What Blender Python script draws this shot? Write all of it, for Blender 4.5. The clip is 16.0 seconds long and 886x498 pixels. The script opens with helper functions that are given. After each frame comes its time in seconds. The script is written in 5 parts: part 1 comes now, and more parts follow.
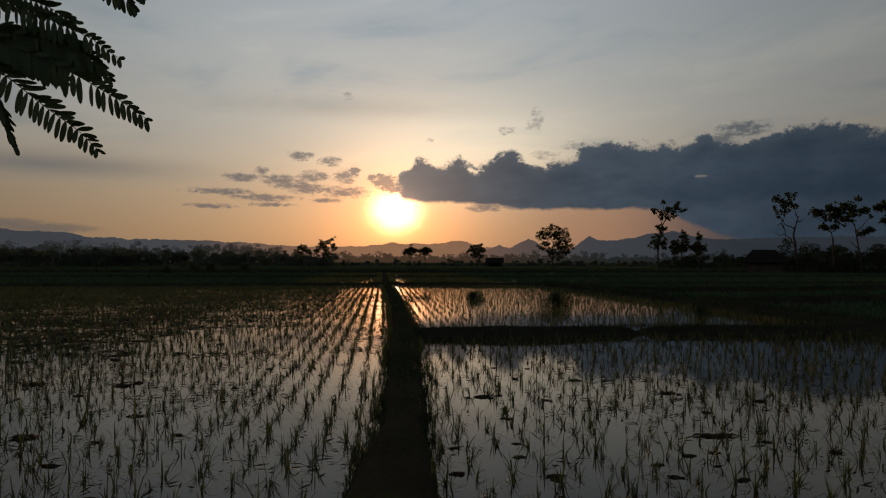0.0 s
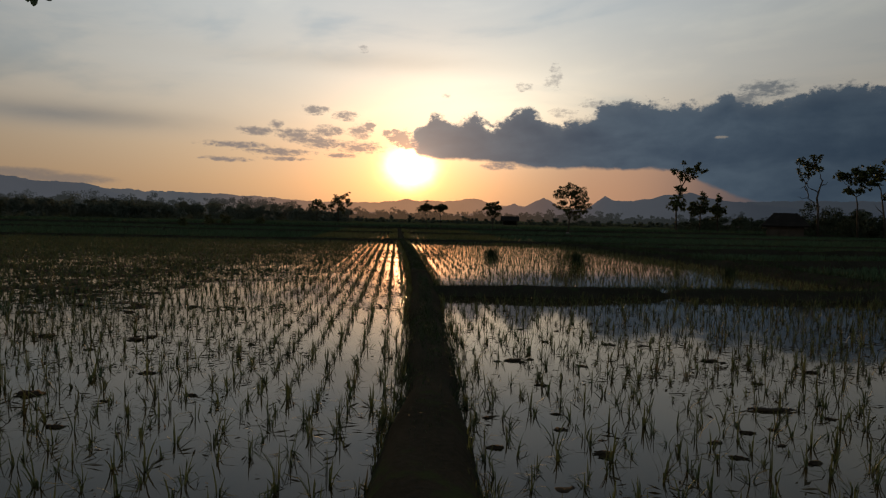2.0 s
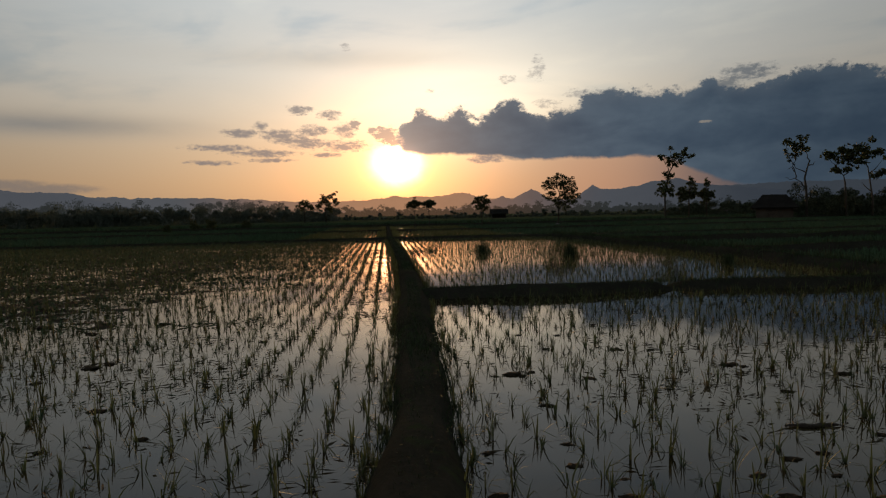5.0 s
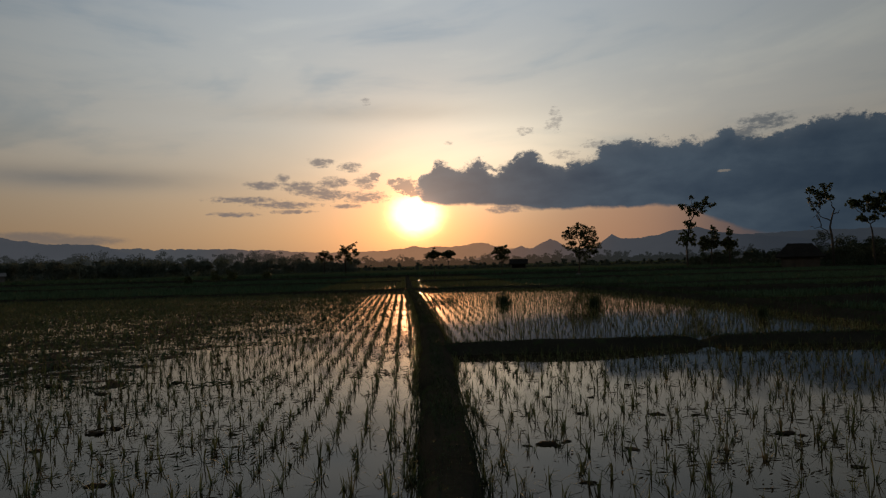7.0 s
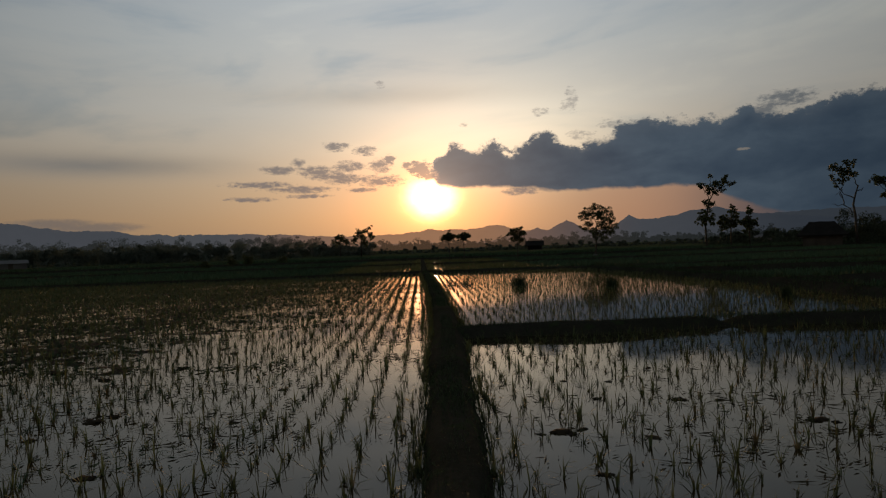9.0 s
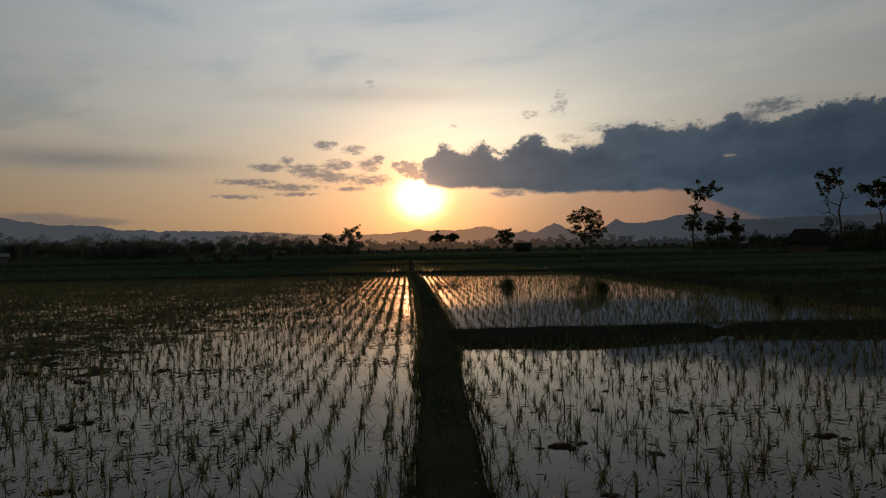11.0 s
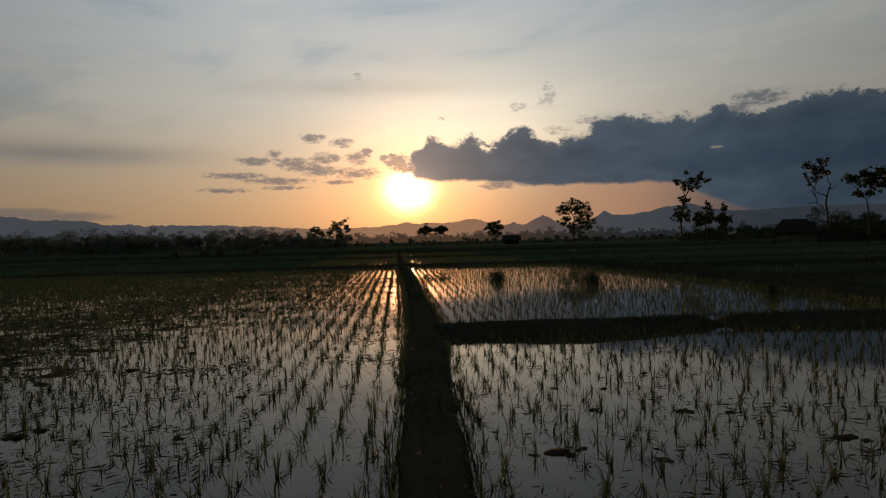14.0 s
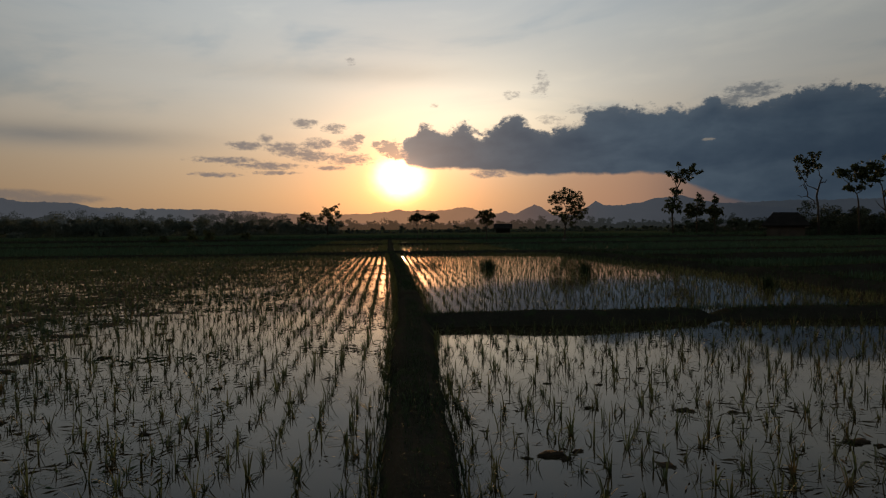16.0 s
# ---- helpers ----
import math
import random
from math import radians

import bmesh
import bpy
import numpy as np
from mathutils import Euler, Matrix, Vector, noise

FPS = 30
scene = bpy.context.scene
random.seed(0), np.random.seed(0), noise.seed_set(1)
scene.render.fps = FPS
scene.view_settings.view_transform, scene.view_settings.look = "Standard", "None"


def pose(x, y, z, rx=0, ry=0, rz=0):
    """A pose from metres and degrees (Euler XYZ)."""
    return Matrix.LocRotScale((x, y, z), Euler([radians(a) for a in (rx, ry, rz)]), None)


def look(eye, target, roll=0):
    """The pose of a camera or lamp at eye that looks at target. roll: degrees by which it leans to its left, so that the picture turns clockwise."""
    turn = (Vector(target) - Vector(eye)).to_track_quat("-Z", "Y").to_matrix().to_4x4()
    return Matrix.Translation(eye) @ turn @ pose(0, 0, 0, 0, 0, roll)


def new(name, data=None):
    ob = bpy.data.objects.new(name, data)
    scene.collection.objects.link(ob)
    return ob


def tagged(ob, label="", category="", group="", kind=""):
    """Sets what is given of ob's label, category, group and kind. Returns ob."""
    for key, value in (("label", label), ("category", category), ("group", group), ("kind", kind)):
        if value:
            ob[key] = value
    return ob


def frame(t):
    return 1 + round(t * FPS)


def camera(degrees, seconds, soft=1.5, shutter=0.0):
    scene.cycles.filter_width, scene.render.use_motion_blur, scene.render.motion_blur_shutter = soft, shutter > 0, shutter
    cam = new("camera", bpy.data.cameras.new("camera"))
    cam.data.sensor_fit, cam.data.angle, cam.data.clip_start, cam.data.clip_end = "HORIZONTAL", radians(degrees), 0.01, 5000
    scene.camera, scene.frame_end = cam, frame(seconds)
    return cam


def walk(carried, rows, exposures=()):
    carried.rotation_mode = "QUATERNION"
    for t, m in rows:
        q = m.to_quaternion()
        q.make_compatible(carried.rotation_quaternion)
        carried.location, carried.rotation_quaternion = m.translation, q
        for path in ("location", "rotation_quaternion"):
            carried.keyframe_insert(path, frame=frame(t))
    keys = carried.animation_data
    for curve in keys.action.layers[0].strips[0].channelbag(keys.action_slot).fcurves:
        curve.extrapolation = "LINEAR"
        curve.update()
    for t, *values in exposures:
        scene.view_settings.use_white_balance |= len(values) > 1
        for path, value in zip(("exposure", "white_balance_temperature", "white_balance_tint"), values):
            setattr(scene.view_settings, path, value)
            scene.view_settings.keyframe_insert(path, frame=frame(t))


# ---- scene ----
cam = camera(68.9, 16.0, soft=1.2)
PATH = [
    (0, (-0.235, -0.229, 1.546), (-0.048, 1.762, 1.583), 0.1),
    (0.5, (-0.233, -0.166, 1.538), (-0.053, 1.826, 1.555), -0.1),
    (1, (-0.294, -0.031, 1.533), (-0.092, 1.959, 1.547), 0.9),
    (1.5, (-0.348, 0.122, 1.512), (-0.158, 2.113, 1.466), 0.9),
    (2, (-0.368, 0.29, 1.508), (-0.222, 2.282, 1.413), 1.2),
    (2.5, (-0.355, 0.443, 1.537), (-0.187, 2.435, 1.495), -0.8),
    (3, (-0.352, 0.546, 1.514), (-0.224, 2.533, 1.321), 0.1),
    (3.2, (-0.335, 0.589, 1.525), (-0.199, 2.577, 1.348), 0.2),
    (5.3, (-0.265, 1.095, 1.58), (-0.087, 3.086, 1.504), -1.3),
    (5.5, (-0.255, 1.144, 1.6), (-0.087, 3.136, 1.569), -0.8),
    (6, (-0.219, 1.227, 1.616), (-0.022, 3.217, 1.64), -0.1),
    (6.5, (-0.258, 1.311, 1.622), (-0.089, 3.303, 1.673), 0.1),
    (7, (-0.308, 1.413, 1.607), (-0.187, 3.409, 1.653), -1.4),
    (7.5, (-0.315, 1.485, 1.585), (-0.187, 3.481, 1.548), -1.2),
    (8, (-0.285, 1.594, 1.589), (-0.154, 3.59, 1.567), -2.0),
    (8.5, (-0.231, 1.697, 1.585), (-0.152, 3.695, 1.605), -2.0),
    (9, (-0.209, 1.753, 1.569), (-0.139, 3.752, 1.563), -2.0),
    (9.5, (-0.225, 1.81, 1.571), (-0.131, 3.807, 1.551), -1.2),
    (9.7, (-0.233, 1.844, 1.579), (-0.136, 3.841, 1.568), -0.8),
    (11.8, (-0.275, 2.141, 1.591), (-0.16, 4.138, 1.586), -1.1),
    (12, (-0.258, 2.177, 1.585), (-0.154, 4.174, 1.576), -0.6),
    (12.5, (-0.216, 2.241, 1.567), (-0.17, 4.241, 1.587), -0.3),
    (13, (-0.203, 2.277, 1.555), (-0.137, 4.276, 1.54), -1.3),
    (13.5, (-0.223, 2.371, 1.548), (-0.163, 4.37, 1.504), -1.2),
    (14, (-0.21, 2.509, 1.55), (-0.068, 4.504, 1.522), -1.4),
    (14.5, (-0.223, 2.538, 1.548), (-0.067, 4.531, 1.507), -1.6),
    (15, (-0.214, 2.62, 1.554), (-0.066, 4.615, 1.541), -1.0),
    (15.5, (-0.19, 2.756, 1.545), (-0.052, 4.751, 1.562), -1.1),
    (16, (-0.17, 2.864, 1.532), (-0.001, 4.856, 1.466), -0.5),
]
EXPOSURES = [(0, -0.2), (1.0, -0.07), (1.5, 0.03), (2.0, 0.28), (2.5, 0.08), (3.0, 0.37), (5.3, 0.35), (5.5, 0.33), (6.0, -0.05), (6.5, -0.04), (8.0, 0.02), (8.5, 0.09), (9.0, 0.0), (9.7, 0.0), (11.8, 0.08), (12.0, 0.08), (12.5, 0.0), (14.0, 0.03), (15.0, 0.07), (15.5, -0.03), (16, 0.12)]
walk(cam, [(t, look(eye, target, roll)) for t, eye, target, roll in PATH], EXPOSURES)

# ---- sky, sun ----
SUN_AZ, SUN_EL = 1.0, 4.4          # degrees, clockwise from +y


def ramp_stops(ramp, stops):
    """Sets the stops of a colour ramp: (position, grey or rgb)."""
    els = ramp.color_ramp.elements
    while len(els) > len(stops):
        els.remove(els[-1])
    while len(els) < len(stops):
        els.new(1.0)
    for el, (at, value) in zip(els, stops):
        rgb = value if isinstance(value, tuple) else (value,) * 3
        el.position, el.color = at, (*rgb, 1)


class Net:
    """Short forms for building node trees."""

    def __init__(self, tree):
        self.tree, self.nodes, self.links = tree, tree.nodes, tree.links
        self.nodes.clear()

    def put(self, kind):
        return self.nodes.new(kind)

    def wire(self, value, socket):
        if isinstance(value, (int, float)):
            socket.default_value = value
        elif isinstance(value, tuple):
            socket.default_value = (*value, 1) if len(socket.default_value) == 4 and len(value) == 3 else value
        else:
            self.links.new(value, socket)

    def m(self, op, a, b=0.0, c=0.0, clamp=False):
        node = self.put("ShaderNodeMath")
        node.operation, node.use_clamp = op, clamp
        for value, socket in zip((a, b, c), node.inputs):
            self.wire(value, socket)
        return node.outputs[0]

    def add(self, a, b):
        return self.m("ADD", a, b)

    def sub(self, a, b):
        return self.m("SUBTRACT", a, b)

    def mul(self, a, b):
        return self.m("MULTIPLY", a, b)

    def step(self, low, high, x):
        node = self.put("ShaderNodeMapRange")
        node.interpolation_type = "SMOOTHSTEP"
        for value, socket in zip((x, low, high), node.inputs):
            self.wire(value, socket)
        return node.outputs[0]

    def mix(self, fac, a, b, how="MIX"):
        node = self.put("ShaderNodeMix")
        node.data_type, node.blend_type = "RGBA", how
        for value, socket in zip((fac, a, b), (node.inputs[0], node.inputs[6], node.inputs[7])):
            self.wire(value, socket)
        return node.outputs[2]

    def vec(self, x, y, z=0.0):
        node = self.put("ShaderNodeCombineXYZ")
        for value, socket in zip((x, y, z), node.inputs):
            self.wire(value, socket)
        return node.outputs[0]

    def noise(self, at, scale, detail=4.0, rough=0.55, twist=0.0):
        node = self.put("ShaderNodeTexNoise")
        self.wire(at, node.inputs["Vector"])
        node.inputs["Scale"].default_value, node.inputs["Detail"].default_value = scale, detail
        node.inputs["Roughness"].default_value, node.inputs["Distortion"].default_value = rough, twist
        return node.outputs[0]

    def cells(self, at, scale):
        node = self.put("ShaderNodeTexVoronoi")
        node.feature = "SMOOTH_F1"
        self.wire(at, node.inputs["Vector"])
        node.inputs["Scale"].default_value, node.inputs["Smoothness"].default_value = scale, 0.35
        return node.outputs["Distance"]

    def ramp(self, x, stops, ease="LINEAR"):
        node = self.put("ShaderNodeValToRGB")
        node.color_ramp.interpolation = ease
        ramp_stops(node, stops)
        self.wire(x, node.inputs[0])
        return node.outputs[0]


def make_world():
    world = bpy.data.worlds.new("evening_sky")
    scene.world = world
    world.use_nodes = True
    n = Net(world.node_tree)
    way = n.put("ShaderNodeTexCoord").outputs["Generated"]
    split = n.put("ShaderNodeSeparateXYZ")
    n.wire(way, split.inputs[0])
    dx, dy, dz = split.outputs
    az = n.mul(n.m("ARCTAN2", dx, dy), 57.2958)
    el = n.mul(n.m("ARCSINE", dz), 57.2958)
    away = n.sub(az, SUN_AZ)
    over = n.sub(el, SUN_EL)
    ang = n.m("SQRT", n.add(n.mul(away, away), n.mul(over, over)))

    def falloff(width):
        return n.m("EXPONENT", n.mul(ang, -1.0 / width))

    # high thin veil, warm towards the horizon
    veil = n.ramp(n.mul(el, 1 / 60), [(0.0, (0.34, 0.225, 0.14)), (0.045, (0.395, 0.27, 0.17)), (0.09, (0.425, 0.325, 0.23)), (0.14, (0.455, 0.40, 0.33)),
                                      (0.20, (0.455, 0.45, 0.42)), (0.28, (0.43, 0.46, 0.465)), (0.37, (0.385, 0.435, 0.475)), (0.6, (0.14, 0.17, 0.21)), (1.0, (0.105, 0.122, 0.145))])
    off = n.m("ABSOLUTE", n.sub(az, 0.5))
    side = n.sub(1.0, n.add(n.mul(n.step(3.0, 46.0, off), 0.49), n.mul(n.step(45.0, 120.0, off), -0.15)))
    veil = n.mix(1.0, veil, side, "MULTIPLY")
    clear = n.put("ShaderNodeTexSky")
    clear.sky_type, clear.sun_disc, clear.dust_density = "NISHITA", False, 3.0
    clear.sun_elevation, clear.sun_rotation = radians(SUN_EL), radians(SUN_AZ)
    veil = n.mix(1.0, veil, n.mix(1.0, clear.outputs[0], (0.006, 0.006, 0.006), "MULTIPLY"), "ADD")
    # soft drifts and streaks in the veil: bluish thin places, pale thick ones
    bend = n.sub(el, n.mul(az, 0.05))
    drift = n.noise(n.vec(n.mul(az, 0.045), n.mul(bend, 0.17), 3.1), 1.0, 5.0, 0.5, 0.9)
    fine = n.noise(n.vec(n.mul(az, 0.11), n.mul(bend, 0.42), 8.2), 1.0, 6.0, 0.55, 0.5)
    tone = n.add(n.mul(n.sub(drift, 0.5), 2.6), n.mul(n.sub(fine, 0.5), 1.1))
    tone = n.mul(tone, n.step(4.0, 10.0, el))
    veil = n.mix(n.step(0.05, 0.75, n.mul(tone, -1.0)), veil, n.mix(1.0, veil, (0.74, 0.82, 0.90), "MULTIPLY"))
    veil = n.mix(n.step(0.05, 0.8, tone), veil, n.mix(1.0, veil, (1.16, 1.13, 1.08), "MULTIPLY"))
    # glow round the sun and the bright haze above it
    glow = n.mix(1.0, n.mix(1.0, (1.9, 0.95, 0.22), falloff(1.3), "MULTIPLY"), n.mix(1.0, (1.0, 0.31, 0.075), falloff(3.2), "MULTIPLY"), "ADD")
    glow = n.mix(1.0, glow, n.mix(1.0, (0.75, 0.16, 0.03), n.mul(falloff(5.0), n.step(11.0, 3.0, el)), "MULTIPLY"), "ADD")
    up = n.add(n.m("POWER", n.mul(n.sub(az, 6.5), 1 / 11.0), 2.0), n.m("POWER", n.mul(n.sub(el, 9.6), 1 / 4.2), 2.0))
    haze = n.mix(1.0, (0.40, 0.345, 0.24), n.mul(n.m("EXPONENT", n.mul(up, -1.0)), n.add(0.75, n.mul(drift, 0.5))), "MULTIPLY")
    sky = n.mix(1.0, n.mix(1.0, veil, glow, "ADD"), haze, "ADD")

    def oval(cx, cy, rx, ry):
        """Squared distance from the middle of an ellipse of the sky, 1 at its rim."""
        return n.add(n.m("POWER", n.mul(n.sub(az, cx), 1 / rx), 2.0), n.m("POWER", n.mul(n.sub(el, cy), 1 / ry), 2.0))

    # the grey bars low in the veil
    bar = n.m("EXPONENT", n.mul(oval(-27.0, 7.3, 9.0, 0.9), -1.0))
    sky = n.mix(n.mul(bar, n.add(0.25, n.mul(fine, 1.0))), sky, (0.19, 0.18, 0.165))
    bar = n.m("EXPONENT", n.mul(oval(-4.0, 13.2, 14.0, 0.8), -1.0))
    sky = n.mix(n.mul(bar, n.mul(fine, 0.55)), sky, (0.36, 0.31, 0.25))
    # dusky pink air in the gap under the cloud bank
    low = n.mul(n.step(4.0, 19.0, az), n.step(7.0, 4.0, el))
    sky = n.mix(n.mul(low, 0.62), sky, (0.37, 0.185, 0.118))
    # dull blue-grey air low under the cloud bank
    low = n.mul(n.step(17.0, 34.0, az), n.step(9.0, 3.0, el))
    sky = n.mix(n.mul(low, 0.92), sky, (0.070, 0.070, 0.086))
    low = n.mul(n.step(21.0, 36.0, az), n.step(9.0, 4.0, el))
    sky = n.mix(n.mul(low, 0.8), sky, (0.032, 0.041, 0.054))

    # ragged edges at three sizes
    wide = n.noise(n.vec(n.mul(az, 0.26), n.mul(el, 0.5), 7.0), 1.0, 3.0, 0.5, 0.0)
    lump = n.noise(n.vec(n.mul(az, 0.75), n.mul(el, 1.0), 11.0), 1.0, 8.0, 0.58, 0.25)
    rag = n.noise(n.vec(n.mul(az, 2.1), n.mul(el, 2.6), 0.0), 1.0, 6.0, 0.55, 0.4)
    warped = n.vec(n.add(n.mul(az, 0.6), n.mul(lump, 0.9)), n.add(n.mul(el, 0.75), n.mul(rag, 0.5)), 0.4)
    heads = n.add(n.mul(n.sub(0.42, n.cells(warped, 1.0)), 1.7), n.mul(n.sub(0.42, n.cells(warped, 2.3)), 0.9))
    # broken small clouds beside the sun: flat grey tufts, frayed at their edges
    shred = n.noise(n.vec(n.mul(az, 1.25), n.mul(el, 3.0), 21.0), 1.0, 8.0, 0.62, 0.3)
    crumb = n.noise(n.vec(n.mul(az, 4.6), n.mul(el, 6.5), 4.0), 1.0, 5.0, 0.6, 0.2)
    frayed = n.add(n.mul(n.sub(shred, 0.5), 4.2), n.add(n.mul(n.sub(rag, 0.5), 1.2), n.mul(n.sub(crumb, 0.5), 1.5)))

    def flock(ovals, soft, thick, fray):
        """Clouds at (azimuth, height, half width, half height), the densest of them at each place."""
        most = None
        for cx, cy, rx, ry in ovals:
            one = n.step(soft, thick, n.add(oval(cx, cy, rx, ry), n.mul(frayed, fray)))
            most = one if most is None else n.m("MAXIMUM", most, one)
        return most

    bits = flock(((-3.3, 7.35, 0.95, 0.65), (-6.1, 7.30, 1.4, 0.46), (-8.8, 6.87, 1.7, 0.56), (-11.9, 7.04, 1.5, 0.38), (-10.4, 7.67, 0.6, 0.36),
                  (-6.4, 6.24, 1.9, 0.50), (-3.4, 6.02, 2.2, 0.50), (-13.4, 5.80, 3.1, 0.29), (-10.2, 5.38, 2.9, 0.32), (-14.4, 4.57, 1.9, 0.21),
                  (-9.7, 4.80, 2.0, 0.18), (-4.9, 5.25, 1.4, 0.22), (9.0, 4.66, 1.7, 0.33), (-7.8, 6.5, 1.6, 0.4), (-7.1, 9.03, 1.2, 0.42), (-4.6, 8.65, 1.05, 0.42), (30.4, 10.6, 2.0, 0.66), (28.8, 10.0, 0.9, 0.5)), 1.5, -0.2, 1.0)
    near_bits = flock(((0.1, 7.05, 1.2, 0.6), (0.7, 6.55, 1.1, 0.6), (-2.4, 7.85, 0.5, 0.4), (-0.9, 7.3, 0.5, 0.3)), 1.4, 0.3, 1.1)
    bits = n.m("MAXIMUM", bits, near_bits)
    thin = flock(((13.7, 12.3, 0.55, 0.95), (10.9, 11.44, 0.7, 0.4), (16.9, 9.97, 1.1, 0.4),
                  (14.3, 9.25, 1.2, 0.4), (-3.1, 14.25, 0.5, 0.3), (4.2, 10.63, 0.45, 0.2), (13.2, 11.7, 0.6, 0.5)), 1.3, -0.6, 1.5)
    far_mist = flock(((-26.4, 2.44, 3.6, 0.42), (-29.0, 2.75, 3.0, 0.40)), 1.6, 0.0, 0.35)
    # the long dark bank: its upper and lower edge by azimuth, 0 to 48 degrees, in twelfths of a degree of height
    along = n.mul(az, 1 / 48.0)
    top = n.mul(n.ramp(along, [(0.024, 0.566), (0.038, 0.646), (0.049, 0.678), (0.060, 0.755), (0.078, 0.742), (0.100, 0.705), (0.120, 0.735), (0.14, 0.765), (0.158, 0.70),
                               (0.174, 0.672), (0.195, 0.735), (0.216, 0.796), (0.236, 0.816), (0.257, 0.761), (0.272, 0.698), (0.297, 0.673), (0.312, 0.71), (0.332, 0.725),
                               (0.357, 0.779), (0.368, 0.843), (0.421, 0.84), (0.473, 0.823), (0.542, 0.807), (0.562, 0.848), (0.573, 0.88), (0.591, 0.818), (0.62, 0.805),
                               (0.666, 0.803), (0.695, 0.853), (0.741, 0.881), (0.83, 0.81), (1.0, 0.7)]), 12.0)
    base = n.mul(n.ramp(along, [(0.017, 0.566), (0.037, 0.462), (0.063, 0.439), (0.157, 0.421), (0.208, 0.402), (0.27, 0.373), (0.37, 0.373), (0.457, 0.373), (0.504, 0.351),
                                (0.549, 0.265), (0.618, 0.157), (0.75, 0.08), (1.0, 0.0)]), 12.0)
    puffs = n.add(n.add(n.mul(n.sub(lump, 0.5), 1.5), n.mul(n.sub(rag, 0.5), 1.0)), n.add(n.mul(n.sub(crumb, 0.5), 0.7), n.add(n.mul(heads, 0.35), 0.1)))
    under = n.add(n.mul(n.sub(lump, 0.5), 0.6), n.mul(n.sub(wide, 0.5), 0.6))
    soft_top = n.add(0.16, n.mul(n.step(0.35, 0.7, wide), 0.5))
    bank = n.mul(n.step(-0.2, soft_top, n.add(n.sub(top, el), puffs)), n.step(-0.16, 0.26, n.add(n.sub(el, base), under)))
    bank = n.mul(bank, n.mul(n.step(0.6, 1.8, n.add(az, n.mul(puffs, 0.9))), n.step(75.0, 55.0, az)))
    gap = n.step(1.5, 0.2, n.add(oval(27.2, 7.02, 0.5, 0.12), n.mul(frayed, 0.9)))
    bank = n.mul(bank, n.sub(1.0, n.mul(gap, 0.5)))
    # the clouds let some of the sun's light through close to it
    lit = n.mix(1.0, (0.36, 0.22, 0.13), falloff(4.4), "MULTIPLY")
    broad = n.noise(n.vec(n.mul(az, 0.16), n.mul(el, 0.42), 15.0), 1.0, 5.0, 0.5, 0.3)
    folds = n.add(n.mul(broad, 0.7), n.add(n.mul(wide, 0.2), n.mul(lump, 0.16)))
    dark = n.mix(n.step(0.34, 0.74, folds), (0.031, 0.050, 0.076), (0.061, 0.087, 0.116))
    dark = n.mix(n.mul(n.step(1.6, 0.2, n.sub(top, el)), 0.4), dark, (0.084, 0.107, 0.131))
    dark = n.mix(n.step(20.0, 40.0, az), dark, n.mix(1.0, dark, (0.66, 0.68, 0.70), "MULTIPLY"))
    dark = n.mix(1.0, dark, n.mix(1.0, (0.085, 0.068, 0.052), falloff(8.0), "MULTIPLY"), "ADD")
    rim = n.mul(n.step(0.55, -0.1, n.add(n.sub(top, el), puffs)), falloff(9.0))
    dark = n.mix(1.0, dark, n.mix(1.0, (0.42, 0.34, 0.24), rim, "MULTIPLY"), "ADD")
    cloud = n.mix(1.0, dark, lit, "ADD")
    grey = n.mix(1.0, (0.112, 0.114, 0.132), n.mix(1.0, lit, (0.7, 0.72, 0.8), "MULTIPLY"), "ADD")
    grey = n.mix(n.step(18.0, 27.0, az), grey, cloud)
    sky = n.mix(n.mul(far_mist, 0.62), sky, (0.105, 0.104, 0.112))
    sky = n.mix(n.mul(thin, 0.46), sky, grey)
    sky = n.mix(n.mul(bits, 0.76), sky, grey)
    sky = n.mix(bank, sky, cloud)
    # the veiled disc, under the ragged edge of the bank
    disc_r = n.m("SQRT", oval(SUN_AZ + 0.15, SUN_EL, 2.0, 1.6))
    round_ = n.m("EXPONENT", n.mul(n.m("POWER", n.add(disc_r, n.mul(n.sub(lump, 0.5), 0.4)), 3.0), -1.0))
    disc = n.mul(round_, n.sub(1.0, n.mul(n.m("MAXIMUM", bank, bits), 0.96)))
    sky = n.mix(1.0, sky, n.mix(1.0, (5.4, 2.2, 1.1), disc, "MULTIPLY"), "ADD")
    back = n.put("ShaderNodeBackground")
    n.wire(sky, back.inputs[0])
    back.inputs[1].default_value = 1.0
    out = n.put("ShaderNodeOutputWorld")
    n.wire(back.outputs[0], out.inputs[0])


make_world()
sun_data = bpy.data.lights.new("sun", "SUN")
sun_data.energy, sun_data.angle, sun_data.color = 2.3, radians(0.6), (1.0, 0.58, 0.26)
sun = new("sun", sun_data)
sun_way = Vector((math.sin(radians(SUN_AZ)) * math.cos(radians(SUN_EL)), math.cos(radians(SUN_AZ)) * math.cos(radians(SUN_EL)), math.sin(radians(SUN_EL))))
sun.matrix_world = look(sun_way * 50, (0, 0, 0))

